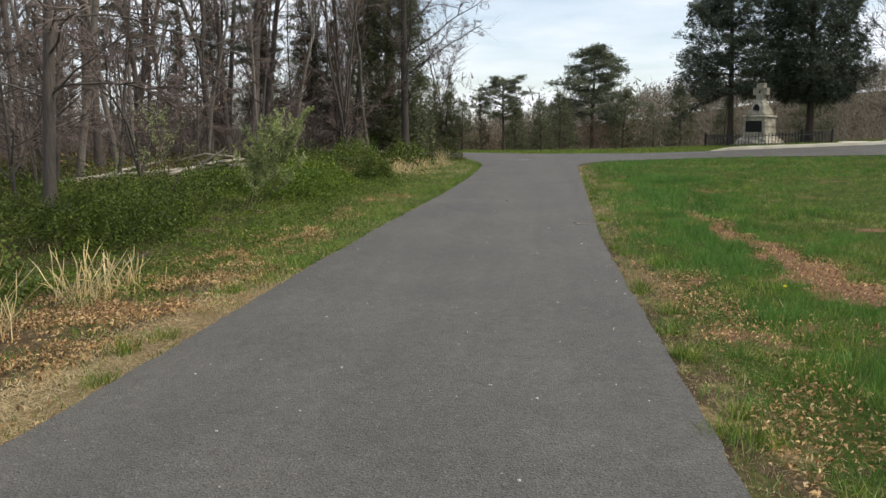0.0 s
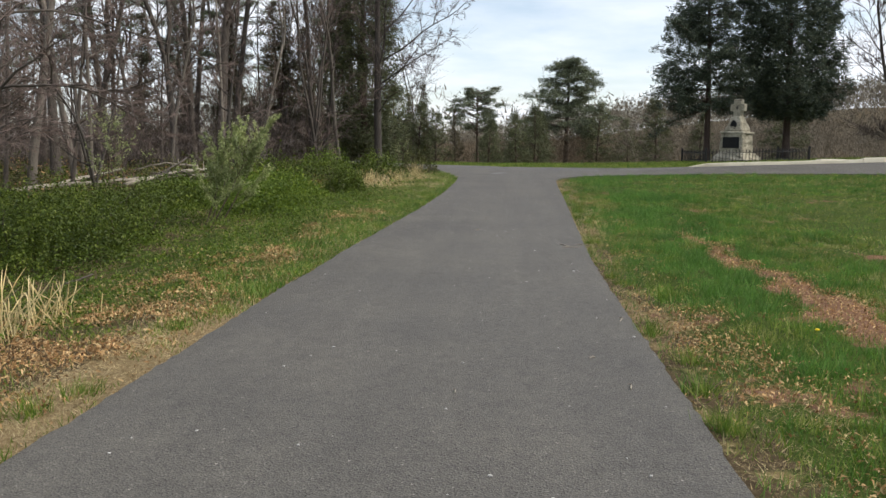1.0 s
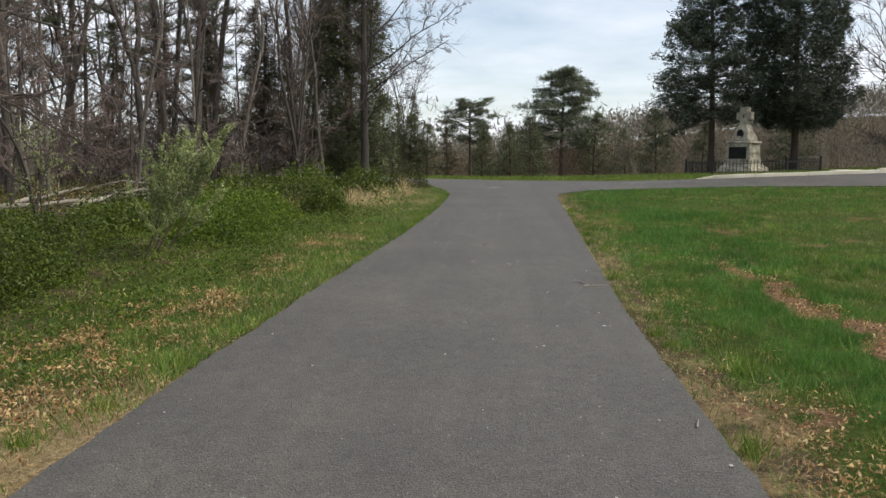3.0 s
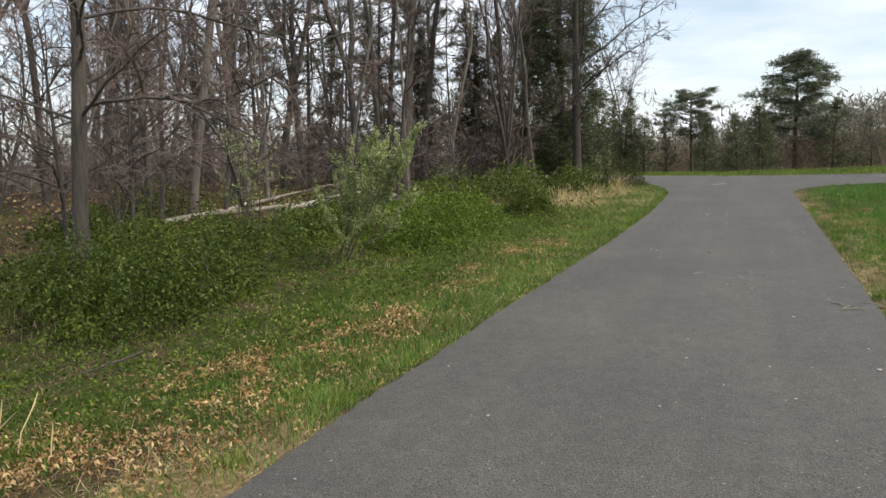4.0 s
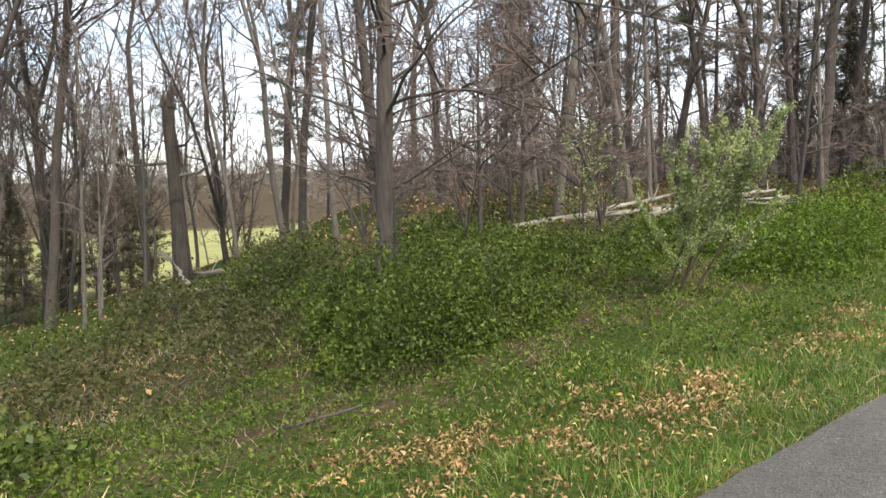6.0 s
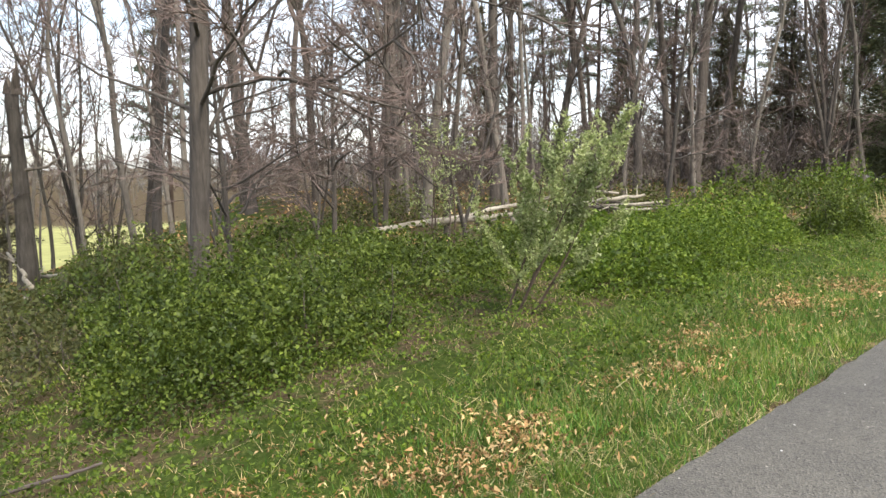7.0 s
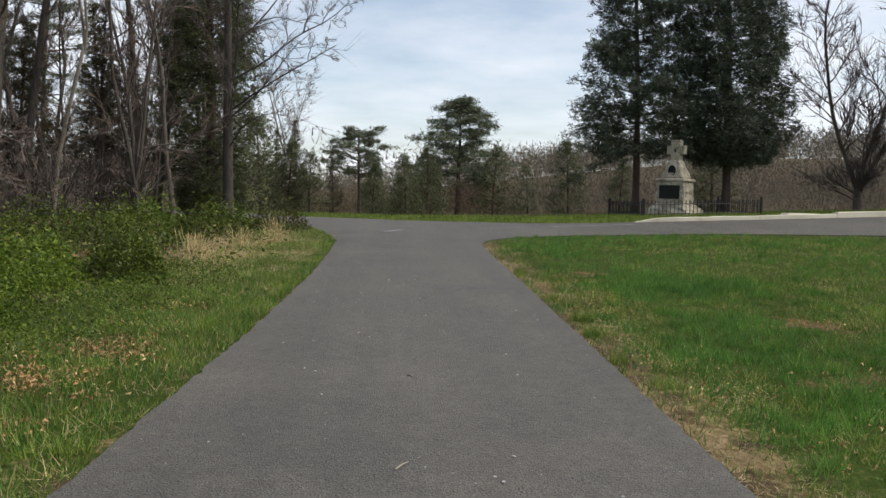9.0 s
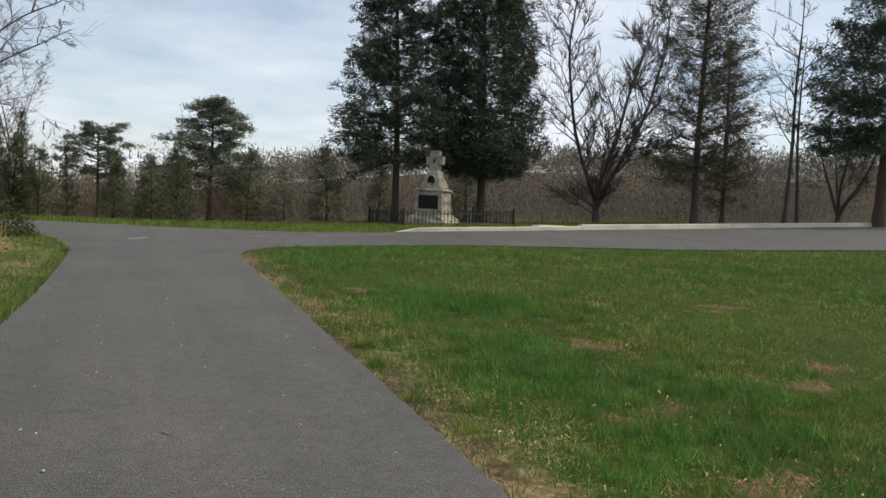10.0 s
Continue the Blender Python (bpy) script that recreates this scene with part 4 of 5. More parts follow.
def oval(rx, rz, depth, centre, sides=20):
    """An upright oval plate facing -y, with a raised rim."""
    bm = bmesh.new()
    rings = []
    for scale, y in ((1, 0), (1, -depth), (0.86, -depth), (0.82, -depth * 0.5)):
        rings.append([bm.verts.new((centre[0] + rx * scale * math.cos(6.2832 * i / sides), centre[1] + y, centre[2] + rz * scale * math.sin(6.2832 * i / sides))) for i in range(sides)])
    for a, b in zip(rings, rings[1:]):
        for i in range(sides):
            bm.faces.new((a[i], a[(i + 1) % sides], b[(i + 1) % sides], b[i]))
    bm.faces.new(rings[-1])
    bmesh.ops.recalc_face_normals(bm, faces=bm.faces[:])
    return bm


mon = thing("stone_monument", "pale rough granite monument with a stone cross and a dark plaque", "monument", (12.5, 47.5, ground_z(12.5, 47.5) - 0.08), -42)
part("base_course", rocky(1.95, 1.95, 1.85, 1.85, 0.0, 0.24, 0.05, 1), GRANITE, mon, "lowest rough granite course")
part("plinth", rocky(1.80, 1.80, 1.38, 1.38, 0.235, 0.58, 0.11, 2, 5), GRANITE, mon, "flared rock-faced granite plinth")
part("main_block", rocky(1.24, 1.24, 1.20, 1.20, 0.57, 1.56, 0.09, 3, 6), GRANITE, mon, "rock-faced granite block")
part("ledge", rocky(1.34, 1.34, 1.28, 1.28, 1.55, 1.68, 0.03, 4), GRANITE, mon, "jutting granite ledge")
part("gable_cap", rocky(1.06, 1.02, 0.46, 0.50, 1.67, 2.48, 0.05, 5, 4, 0.06), GRANITE, mon, "tapering granite cap")
bm = slab(0.42, 0.34, 2.44, 3.36, bevel=0.025)
bm2 = slab(0.80, 0.31, 2.74, 3.12, bevel=0.025)
me2 = bpy.data.meshes.new("arm")
bm2.to_mesh(me2)
bm2.free()
bm.from_mesh(me2)
part("cross", bm, GRANITE, mon, "blunt granite cross")
plaque = part("plaque", slab(0.92, 0.05, 0.80, 1.38, (0.0, -0.645), 0.012), BRONZE, mon, "dark bronze plaque")
for i in range(7):
    w = 0.72 - 0.09 * (i % 3)
    part("text_line", slab(w, 0.008, 1.28 - 0.065 * i, 1.302 - 0.065 * i, (0.0, -0.672), 0), IRON, plaque)
part("medallion", oval(0.17, 0.23, 0.06, (0, -0.41, 2.02)), BRONZE, mon, "oval dark bronze medallion")
part("emblem", oval(0.035, 0.09, 0.03, (0, -0.168, 2.90), 12), BRONZE, mon)

# low iron fence round the monument
fence = thing("iron_fence", "low black iron picket fence round the monument", "fence", (12.9, 47.6, 0), 8)
fw, fd = 5.4, 3.6
bm = bmesh.new()
bmesh.ops.create_cone(bm, cap_ends=True, segments=5, radius1=0.014, radius2=0.014, depth=0.62)
for v in bm.verts:
    v.co.z += 0.31
bmesh.ops.create_cone(bm, cap_ends=True, segments=5, radius1=0.026, radius2=0.002, depth=0.10, matrix=Matrix.Translation((0, 0, 0.66)))
picket = bpy.data.meshes.new("picket")
bm.to_mesh(picket)
bm.free()
picket.materials.append(IRON)
post = bpy.data.meshes.new("post")
bm = slab(0.09, 0.09, 0, 0.80, bevel=0.012)
bm.to_mesh(post)
bm.free()
post.materials.append(IRON)
turn8 = Matrix.Rotation(radians(8), 3, "Z")
sides4 = [((-fw / 2, -fd / 2), (fw / 2, -fd / 2)), ((fw / 2, -fd / 2), (fw / 2, fd / 2)), ((fw / 2, fd / 2), (-fw / 2, fd / 2)), ((-fw / 2, fd / 2), (-fw / 2, -fd / 2))]
for (x0, y0), (x1, y1) in sides4:
    length = math.hypot(x1 - x0, y1 - y0)
    count = int(length / 0.17)
    ends = []
    for i in range(count):
        f = i / count
        lx, ly = x0 + (x1 - x0) * f, y0 + (y1 - y0) * f
        g = turn8 @ Vector((lx, ly, 0))
        z = ground_z(12.9 + g.x, 47.6 + g.y) - 0.03
        ob = new("post" if i == 0 else "picket", post if i == 0 else picket)
        ob.parent, ob.location = fence, (lx, ly, z)
        ends.append(Vector((lx, ly, z)))
    for up in (0.14, 0.54):
        t = Tubes()
        t.add([ends[0] + Vector((0, 0, up)), ends[-1] + Vector((0, 0, up))], [0.016, 0.016], 4)
        part("rail", (t.v, t.f), IRON, fence)

# ---- kerb along the far side of the road ----
kerb = thing("kerb", "pale weathered concrete kerb in cast lengths", "kerb", kind="structure")
rnd = random.Random(3)
x = 8.6
while x < 58:
    x2 = x + rnd.uniform(2.3, 3.2)
    wide, up = (0.20, 0.14) if x < 15 else (0.30, 0.20)
    verts, faces = [], []
    for i in range(4):
        xx = x + 0.01 + (x2 - x - 0.02) * i / 3
        yy = float(road_far(xx))
        z = ground_z(xx, yy) + 0.03
        top = z + up + 0.012 * rnd.uniform(-1, 1) * (x < 17)
        ramp = smoothstep(8.5, 9.6, xx)
        top = z + (top - z) * float(ramp) + 0.01
        for dy, zz in ((-0.03, z - 0.1), (-0.02, top - 0.02), (0.0, top), (wide - 0.02, top), (wide, top - 0.02), (wide, z - 0.1)):
            verts.append((xx, yy + dy, zz))
        if i:
            faces += [((i - 1) * 6 + j, (i - 1) * 6 + j + 1, i * 6 + j + 1, i * 6 + j)[::-1] for j in range(5)]
    faces += [tuple(range(6)), tuple(range(18, 24))[::-1]]
    part("kerb_stone", (verts, faces), CONCRETE, kerb)
    x = x2
apron_z = ground_z(15.6, 41.8)
part("apron", rocky(1.5, 0.9, 1.2, 0.55, -0.05, 0.2, 0.03, 8), CONCRETE, kerb, "broken concrete apron at the kerb's step").location = (15.4, 41.85, apron_z)

# worn paint on the asphalt
for name, pts in (("paint_mark", [(-0.25, 36.0), (0.15, 36.9), (0.42, 37.2), (0.30, 36.7), (0.05, 36.2)]), ("paint_line", [(5.2, 37.6), (8.0, 38.3), (8.0, 38.48), (5.2, 37.78)]), ("paint_line", [(3.1, 37.2), (4.3, 37.45), (4.3, 37.6), (3.1, 37.35)])):
    me = mesh_of(name, [(px, py, ground_z(px, py) + 0.048) for px, py in pts], [tuple(range(len(pts)))], PAINT)
    tagged(new(name, me), "worn white paint on grey asphalt", "road marking", kind="structure")


# ---- undergrowth ----
def leaf_quads(gen, centres, size, tilt=0.9, curl=0.12, breadth=(0.3, 0.7)):
    """Small pointed leaves, four-cornered, lying every way."""
    k = len(centres)
    nrm = gen.normal(size=(k, 3)) * (tilt, tilt, 0.5) + (0, 0, 0.75)
    nrm /= np.linalg.norm(nrm, axis=1, keepdims=True)
    a = np.cross(nrm, gen.normal(size=(k, 3)))
    a /= np.linalg.norm(a, axis=1, keepdims=True)
    b = np.cross(nrm, a)
    s = np.broadcast_to(size, (k,))[:, None] * gen.uniform(0.45, 1.45, (k, 1))
    fold = nrm * s * curl * gen.uniform(0.3, 2.0, (k, 1))
    wide = gen.uniform(*breadth, (k, 1))
    skew = gen.uniform(-0.35, 0.35, (k, 1))
    return np.stack([centres - a * s, centres + b * s * wide + a * s * skew + fold, centres + a * s, centres - b * s * wide - a * s * skew + fold], 1)


def thicket(seed, rx, ry, tall, leaves, size, mat, stems=14, label="", name="bramble_thicket", at=(0, 0), turn=0.0, stem_mat=None, ragged=0.52):
    """A mound of arching stems under small leaves."""
    gen = np.random.default_rng(seed)
    rnd = random.Random(seed)
    z0 = ground_z(*at)
    t = thing(name, label, "thicket", (*at, z0 - 0.05), turn, "undergrowth at the wood's edge")
    a = gen.uniform(0, 2 * math.pi, leaves)
    r = np.sqrt(gen.uniform(0, 1, leaves))
    depth = 1 - np.abs(gen.normal(0, 0.30, leaves))
    lump = np.array([noise.noise(Vector((math.cos(u) * q * 2.2, math.sin(u) * q * 2.2, seed))) for u, q in zip(a, r)])
    lump2 = np.array([noise.noise(Vector((math.cos(u) * q * 6, math.sin(u) * q * 6, seed + 5))) for u, q in zip(a, r)])
    lump3 = np.array([noise.noise(Vector((math.cos(u) * q * 12, math.sin(u) * q * 12, seed + 9))) for u, q in zip(a, r)])
    top = np.clip(1 - r**2.0, 0, 1) ** 0.75 * (1.05 + 1.3 * ragged * lump + 1.7 * ragged * lump2 + 0.9 * ragged * lump3)
    xyz = np.stack([rx * r * np.cos(a) * (1 + 0.2 * lump), ry * r * np.sin(a) * (1 + 0.2 * lump), np.maximum(0.02, tall * top * depth + gen.normal(0, 0.03, leaves))], 1)
    stray = gen.uniform(size=leaves) < 0.05
    xyz[stray, 2] += gen.exponential(0.10, stray.sum())
    part_ob = tagged(new("foliage", quads_mesh("foliage", leaf_quads(gen, xyz, size), mat)), kind="stuff")
    part_ob.parent = t
    for _ in range(stems):
        wood = Tubes()
        u, q = rnd.uniform(0, 6.28), rnd.uniform(0.1, 0.8)
        s = bent(rnd, (rx * q * math.cos(u), ry * q * math.sin(u), -0.05), (rnd.gauss(0, 0.5), rnd.gauss(0, 0.5), 1), tall * rnd.uniform(0.8, 1.5), 5, 0.18, -0.06)
        wood.add(s, [0.009, 0.008, 0.006, 0.005, 0.004, 0.002], 4)
        part("stem", wood.out(), stem_mat or TWIG, t)
    return t


DEEP = "dark green bramble thicket with arching stems"
BRIGHT = "fresh bright green honeysuckle mound"
OLIVE = "sparse olive-brown scrub on the slope"
LEAF_OLIVE = leafy("olive_scrub_leaves", [(0.055, 0.066, 0.020), (0.092, 0.102, 0.032), (0.145, 0.140, 0.052)])
for seed, x, y, rx, ry, tall, count, size, mat, label in [
        (1, -6.0, 13.3, 1.5, 1.3, 0.78, 8500, 0.028, LEAF_DEEP, DEEP), (2, -8.2, 14.6, 1.7, 1.4, 0.45, 6000, 0.028, LEAF_DEEP, DEEP), (3, -7.0, 16.2, 1.5, 1.4, 0.55, 4600, 0.032, LEAF_DEEP, DEEP),
        (4, -5.5, 12.4, 0.95, 0.9, 0.55, 4200, 0.026, LEAF_DEEP, DEEP), (5, -9.6, 17.6, 1.8, 1.3, 0.36, 3200, 0.032, LEAF_DEEP, DEEP), (6, -6.6, 18.6, 1.3, 1.3, 0.5, 2600, 0.04, LEAF_DEEP, DEEP),
        (7, -5.0, 19.2, 1.3, 1.7, 0.48, 7200, 0.03, LEAF_BRIGHT, BRIGHT), (8, -5.4, 21.6, 1.4, 1.7, 0.46, 6400, 0.032, LEAF_BRIGHT, BRIGHT), (9, -6.9, 20.6, 1.3, 1.5, 0.48, 2800, 0.042, LEAF_BRIGHT, BRIGHT), (10, -4.3, 17.4, 0.9, 1.0, 0.40, 2600, 0.036, LEAF_BRIGHT, BRIGHT),
        (11, -6.0, 24.2, 1.3, 1.4, 0.6, 2400, 0.042, LEAF_BRIGHT, BRIGHT), (12, -3.7, 23.0, 0.60, 0.58, 0.68, 3000, 0.03, LEAF_DEEP, "dark green low shrub beside dry grass"), (13, -5.6, 28.5, 1.2, 1.5, 0.8, 2200, 0.04, LEAF_DEEP, DEEP),
        (14, -4.6, 33.5, 1.0, 1.4, 0.85, 2200, 0.045, LEAF_DEEP, DEEP), (15, -6.8, 35.0, 1.2, 1.4, 0.9, 2000, 0.045, LEAF_BRIGHT, BRIGHT), (16, -3.3, 36.6, 0.8, 1.0, 0.8, 1500, 0.045, LEAF_OLIVE, OLIVE), (17, -8.0, 31.0, 1.2, 1.5, 0.8, 1800, 0.045, LEAF_DEEP, DEEP),
        (18, -8.0, 12.4, 1.4, 1.2, 0.42, 2600, 0.036, LEAF_OLIVE, OLIVE), (19, -10.3, 13.6, 1.6, 1.3, 0.45, 2400, 0.04, LEAF_OLIVE, OLIVE), (20, -12.3, 15.4, 1.6, 1.3, 0.55, 2400, 0.042, LEAF_OLIVE, OLIVE), (21, -10.8, 11.5, 1.5, 1.2, 0.45, 2200, 0.04, LEAF_OLIVE, OLIVE),
        (22, -13.8, 13.0, 1.8, 1.4, 0.6, 2200, 0.045, LEAF_OLIVE, OLIVE), (23, -7.4, 10.0, 1.3, 1.1, 0.34, 1500, 0.036, LEAF_OLIVE, OLIVE), (24, -16.5, 15.6, 1.7, 1.3, 0.7, 1800, 0.05, LEAF_OLIVE, OLIVE), (25, -11.6, 19.0, 1.5, 1.3, 0.5, 2000, 0.045, LEAF_DEEP, DEEP),
        (26, -13.2, 22.6, 1.6, 1.6, 0.85, 1700, 0.05, LEAF_OLIVE, OLIVE), (27, -9.2, 26.0, 1.5, 1.6, 0.7, 1700, 0.05, LEAF_OLIVE, OLIVE), (30, -11.6, 15.2, 1.3, 1.1, 0.7, 2000, 0.036, LEAF_DEEP, DEEP), (31, -13.4, 16.6, 1.4, 1.1, 0.75, 1900, 0.038, LEAF_OLIVE, OLIVE), (32, -15.4, 17.6, 1.5, 1.2, 0.8, 1800, 0.04, LEAF_DEEP, DEEP), (33, -17.8, 18.6, 1.6, 1.2, 0.8, 1600, 0.045, LEAF_OLIVE, OLIVE),
        (34, -20.0, 16.6, 1.7, 1.3, 0.8, 1500, 0.05, LEAF_OLIVE, OLIVE), (35, -17.2, 13.4, 1.7, 1.4, 0.8, 1700, 0.045, LEAF_DEEP, DEEP), (28, -5.6, 8.0, 1.4, 1.6, 0.75, 3000, 0.036, LEAF_DEEP, DEEP), (29, -8.2, 6.4, 1.8, 2.0, 0.9, 2600, 0.042, LEAF_DEEP, DEEP)]:
    close = y < 24 and x > -9.3
    thicket(seed, rx, ry, tall, int(count * (1.3 if mat is LEAF_OLIVE else 3.2 if close else 1.5)), size * (0.74 if close else 0.9), mat, stems=24 if mat is LEAF_OLIVE else 14, label=label, at=(x, y), turn=seed * 37)


def leafy_shrub(seed, tall, lean, stems, leaves, size, mat, label, at, stem_g=0.016, shoots=9):
    """A shrub of a few leaning stems that fan out into long rising shoots, set with small leaves all along."""
    rnd, gen = random.Random(seed), np.random.default_rng(seed)
    t = thing("flowering_shrub", label, "shrub", (*at, ground_z(*at) - 0.05))
    lines = []
    for k in range(stems):
        wood = Tubes()
        u = 2 * math.pi * (k + 0.5 * rnd.random()) / stems
        d = Vector((lean[0] + 0.19 * math.cos(u), lean[1] + 0.19 * math.sin(u), 1))
        s = bent(rnd, (0.10 * math.cos(u), 0.10 * math.sin(u), 0), d, tall * rnd.uniform(0.72, 0.98), 9, 0.06, 0.0)
        wood.add(s, [stem_g * (1 - 0.85 * i / 9) + 0.002 for i in range(10)], 6)
        lines.append((s, 0.45, 0.6))
        for j in range(shoots):
            f = 0.18 + 0.78 * (j + rnd.random()) / shoots
            p, d2 = along(s, f)
            b = bent(rnd, p, sideways(rnd, d2, rnd.uniform(0.45, 1.0)), tall * (0.50 - 0.26 * f) * rnd.uniform(0.6, 1.2), 6, 0.09, 0.06)
            wood.add(b, [0.0065, 0.0055, 0.0045, 0.0036, 0.0028, 0.002, 0.0012], 3)
            lines.append((b, 0.12, 1.0))
            for q in range(5):
                p2, d3 = along(b, rnd.uniform(0.15, 0.9))
                c = bent(rnd, p2, sideways(rnd, d3, rnd.uniform(0.4, 0.8)), tall * rnd.uniform(0.07, 0.15), 3, 0.1, 0.08)
                wood.add(c, [0.003, 0.0025, 0.002, 0.001], 3)
                lines.append((c, 0.1, 0.8))
        part("stem", wood.out(), BARK_PINE, t, "thin dark leaning stem")
    spots = []
    weight = [sum((b - a).length for a, b in zip(pts, pts[1:])) * (1 - f0) * w for pts, f0, w in lines]
    for (pts, f0, w), share in zip(lines, weight):
        spots += [along(pts, rnd.uniform(f0, 1))[0] for _ in range(int(leaves * share / sum(weight)))]
    pts = np.array(spots) + gen.normal(0, 0.016, (len(spots), 3))
    ob = tagged(new("foliage", quads_mesh("foliage", leaf_quads(gen, pts, size), mat)), kind="stuff")
    ob.parent = t
    return t


leafy_shrub(71, 1.95, (0.48, 0.36), 4, 21000, 0.0165, LEAF_SILVER, "young flowering shrub with silvery green leaves and dark stems", (-4.47, 15.13), 0.013)
leafy_shrub(72, 2.2, (0.02, 0.02), 4, 1700, 0.020, LEAF_SILVER, "thin budding shrub with pale upright shoots", (-7.4, 17.6), 0.012, 6)
leafy_shrub(73, 1.5, (0.1, -0.1), 4, 700, 0.022, LEAF_SILVER, "thin budding shrub with pale upright shoots", (-4.0, 37.0), 0.010, 6)


# ---- logs, snag and sticks ----
def log(name, label, category, pts, radius, mat, seed, stubs=3):
    rnd = random.Random(seed)
    base = Vector(pts[0])
    t = thing(name, label, category, tuple(base))
    tube = Tubes()
    line = [Vector(p) - base for p in pts]
    full = []
    for a, b in zip(line, line[1:]):
        full += [a.lerp(b, i / 5) + Vector((rnd.gauss(0, 0.03), rnd.gauss(0, 0.03), rnd.gauss(0, 0.02))) * (radius / 0.1) for i in range(5)]
    full.append(line[-1])
    k = len(full) - 1
    tube.add(full, [radius * (1 - 0.45 * i / k) for i in range(k + 1)], 9, 0.12, rnd)
    tube.f.append(tuple(range(9))[::-1])
    part("stem", tube.out(), mat, t)
    for _ in range(stubs):
        p, d = along(full, rnd.uniform(0.25, 0.95))
        s = Tubes()
        w = sideways(rnd, d, 1.0)
        s.add(bent(rnd, p, (w.x, w.y, abs(w.z)), radius * rnd.uniform(3, 8), 3, 0.15, 0.05), [radius * 0.3, radius * 0.24, radius * 0.18, radius * 0.08], 5, 0, rnd)
        part("branch_stub", s.out(), mat, t)
    return t


def lie(x, y, up):
    return (x, y, ground_z(x, y) + up)


PALE_LOG = "long bleached fallen trunk lying in undergrowth"
log("fallen_log", PALE_LOG, "log", [lie(-11.3, 19.6, 0.08), lie(-12.0, 24.9, 0.12), lie(-13.4, 30.8, 0.2)], 0.075, DEAD, 1, 5)
log("fallen_log", PALE_LOG, "log", [lie(-14.4, 16.7, 0.1), lie(-18.5, 17.2, 0.1), lie(-24.5, 18.6, 0.12)], 0.14, DEAD, 2, 2)
log("fallen_log", "short pale log on a heap of dead branches", "log", [lie(-9.0, 21.6, 0.25), lie(-8.4, 23.6, 0.5), lie(-8.3, 25.6, 0.5)], 0.06, DEAD, 3, 5)
log("fallen_log", "short pale log on a heap of dead branches", "log", [lie(-10.2, 20.6, 0.25), lie(-8.9, 22.0, 0.35)], 0.07, DEAD, 4, 2)
log("fallen_log", "short pale log on a heap of dead branches", "log", [lie(-9.4, 23.0, 0.3), lie(-7.6, 25.0, 0.4)], 0.05, DEAD, 5, 4)
log("fallen_log", "pale broken log stub among scrub", "log", [lie(-10.9, 12.7, 0.06), lie(-11.6, 12.9, 0.10)], 0.07, DEAD, 6, 1)
log("fallen_branch", "grey fallen branch lying on green ground cover", "branch", [lie(-4.75, 10.55, 0.05), lie(-4.55, 10.85, 0.09), lie(-4.45, 11.0, 0.12)], 0.014, TWIG, 7, 1)
log("fallen_branch", "dead branched limb leaning in the wood", "branch", [lie(-24.8, 19.8, 0.1), lie(-26.6, 20.4, 0.6), lie(-28.0, 20.6, 1.3)], 0.08, DEAD, 8, 6)
log("fallen_branch", "dead branched limb leaning in the wood", "branch", [lie(-24.0, 20.6, 0.1), lie(-28.5, 21.5, 0.25)], 0.09, DEAD, 9, 5)
# heap of dead branches behind the honeysuckle
rnd = random.Random(81)
for k in range(46):
    x, y = rnd.gauss(-7.9, 1.0), rnd.gauss(23.6, 1.3)
    a, L = rnd.gauss(0.35, 0.8), rnd.uniform(0.5, 1.9)
    up = 0.62 * math.exp(-((x + 7.9) / 1.5) ** 2 - ((y - 23.6) / 1.9) ** 2) * rnd.uniform(0.2, 1.0) + 0.05
    tilt = rnd.gauss(0, 0.12) * L
    x2, y2 = x - L * math.cos(a), y - L * math.sin(a)
    mid = ((x + x2) / 2 + rnd.gauss(0, 0.10), (y + y2) / 2 + rnd.gauss(0, 0.10), ground_z(x, y) + up + rnd.uniform(0.0, 0.14))
    log("fallen_branch", "grey dead branch in a heap at the wood's edge", "branch", [lie(x, y, up + max(tilt, 0)), mid, (x2, y2, ground_z(x2, y2) + up * 0.8 - min(tilt, 0))], rnd.uniform(0.010, 0.032), (DEAD, BARK, TWIG, BARK)[k % 4], 200 + k, rnd.randrange(2, 5))
# broken standing trunk
snag = thing("dead_tree", "broken dead trunk with a jagged top", "dead tree", (-27.0, 20.7, ground_z(-27.0, 20.7)))
top = 4.5 - ground_z(-27.0, 20.7)
t = Tubes()
t.add([(0.15, 0, -0.3), (0.1, 0, top * 0.3), (-0.05, 0.02, top * 0.6), (-0.1, 0, top * 0.85), (-0.12, 0, top * 0.93)], [0.34, 0.25, 0.215, 0.20, 0.19], 11, 0.22, random.Random(5))
part("trunk", t.out(), ROTTEN, snag)
for k, (dx, dy, up, r) in enumerate([(0.14, 0.1, 1.0, 0.12), (-0.2, 0.05, 0.62, 0.13), (0.0, -0.15, 0.45, 0.12), (0.22, -0.05, 0.75, 0.07)]):
    t = Tubes()
    t.add([(-0.12 + dx, dy, top * 0.90), (-0.12 + dx * 1.2, dy, top * 0.90 + up * 0.5), (-0.08 + dx * 1.7, dy, top * 0.90 + up)], [r, r * 0.7, r * 0.12], 6, 0.2, random.Random(k))
    part("splinter", t.out(), ROTTEN, snag)
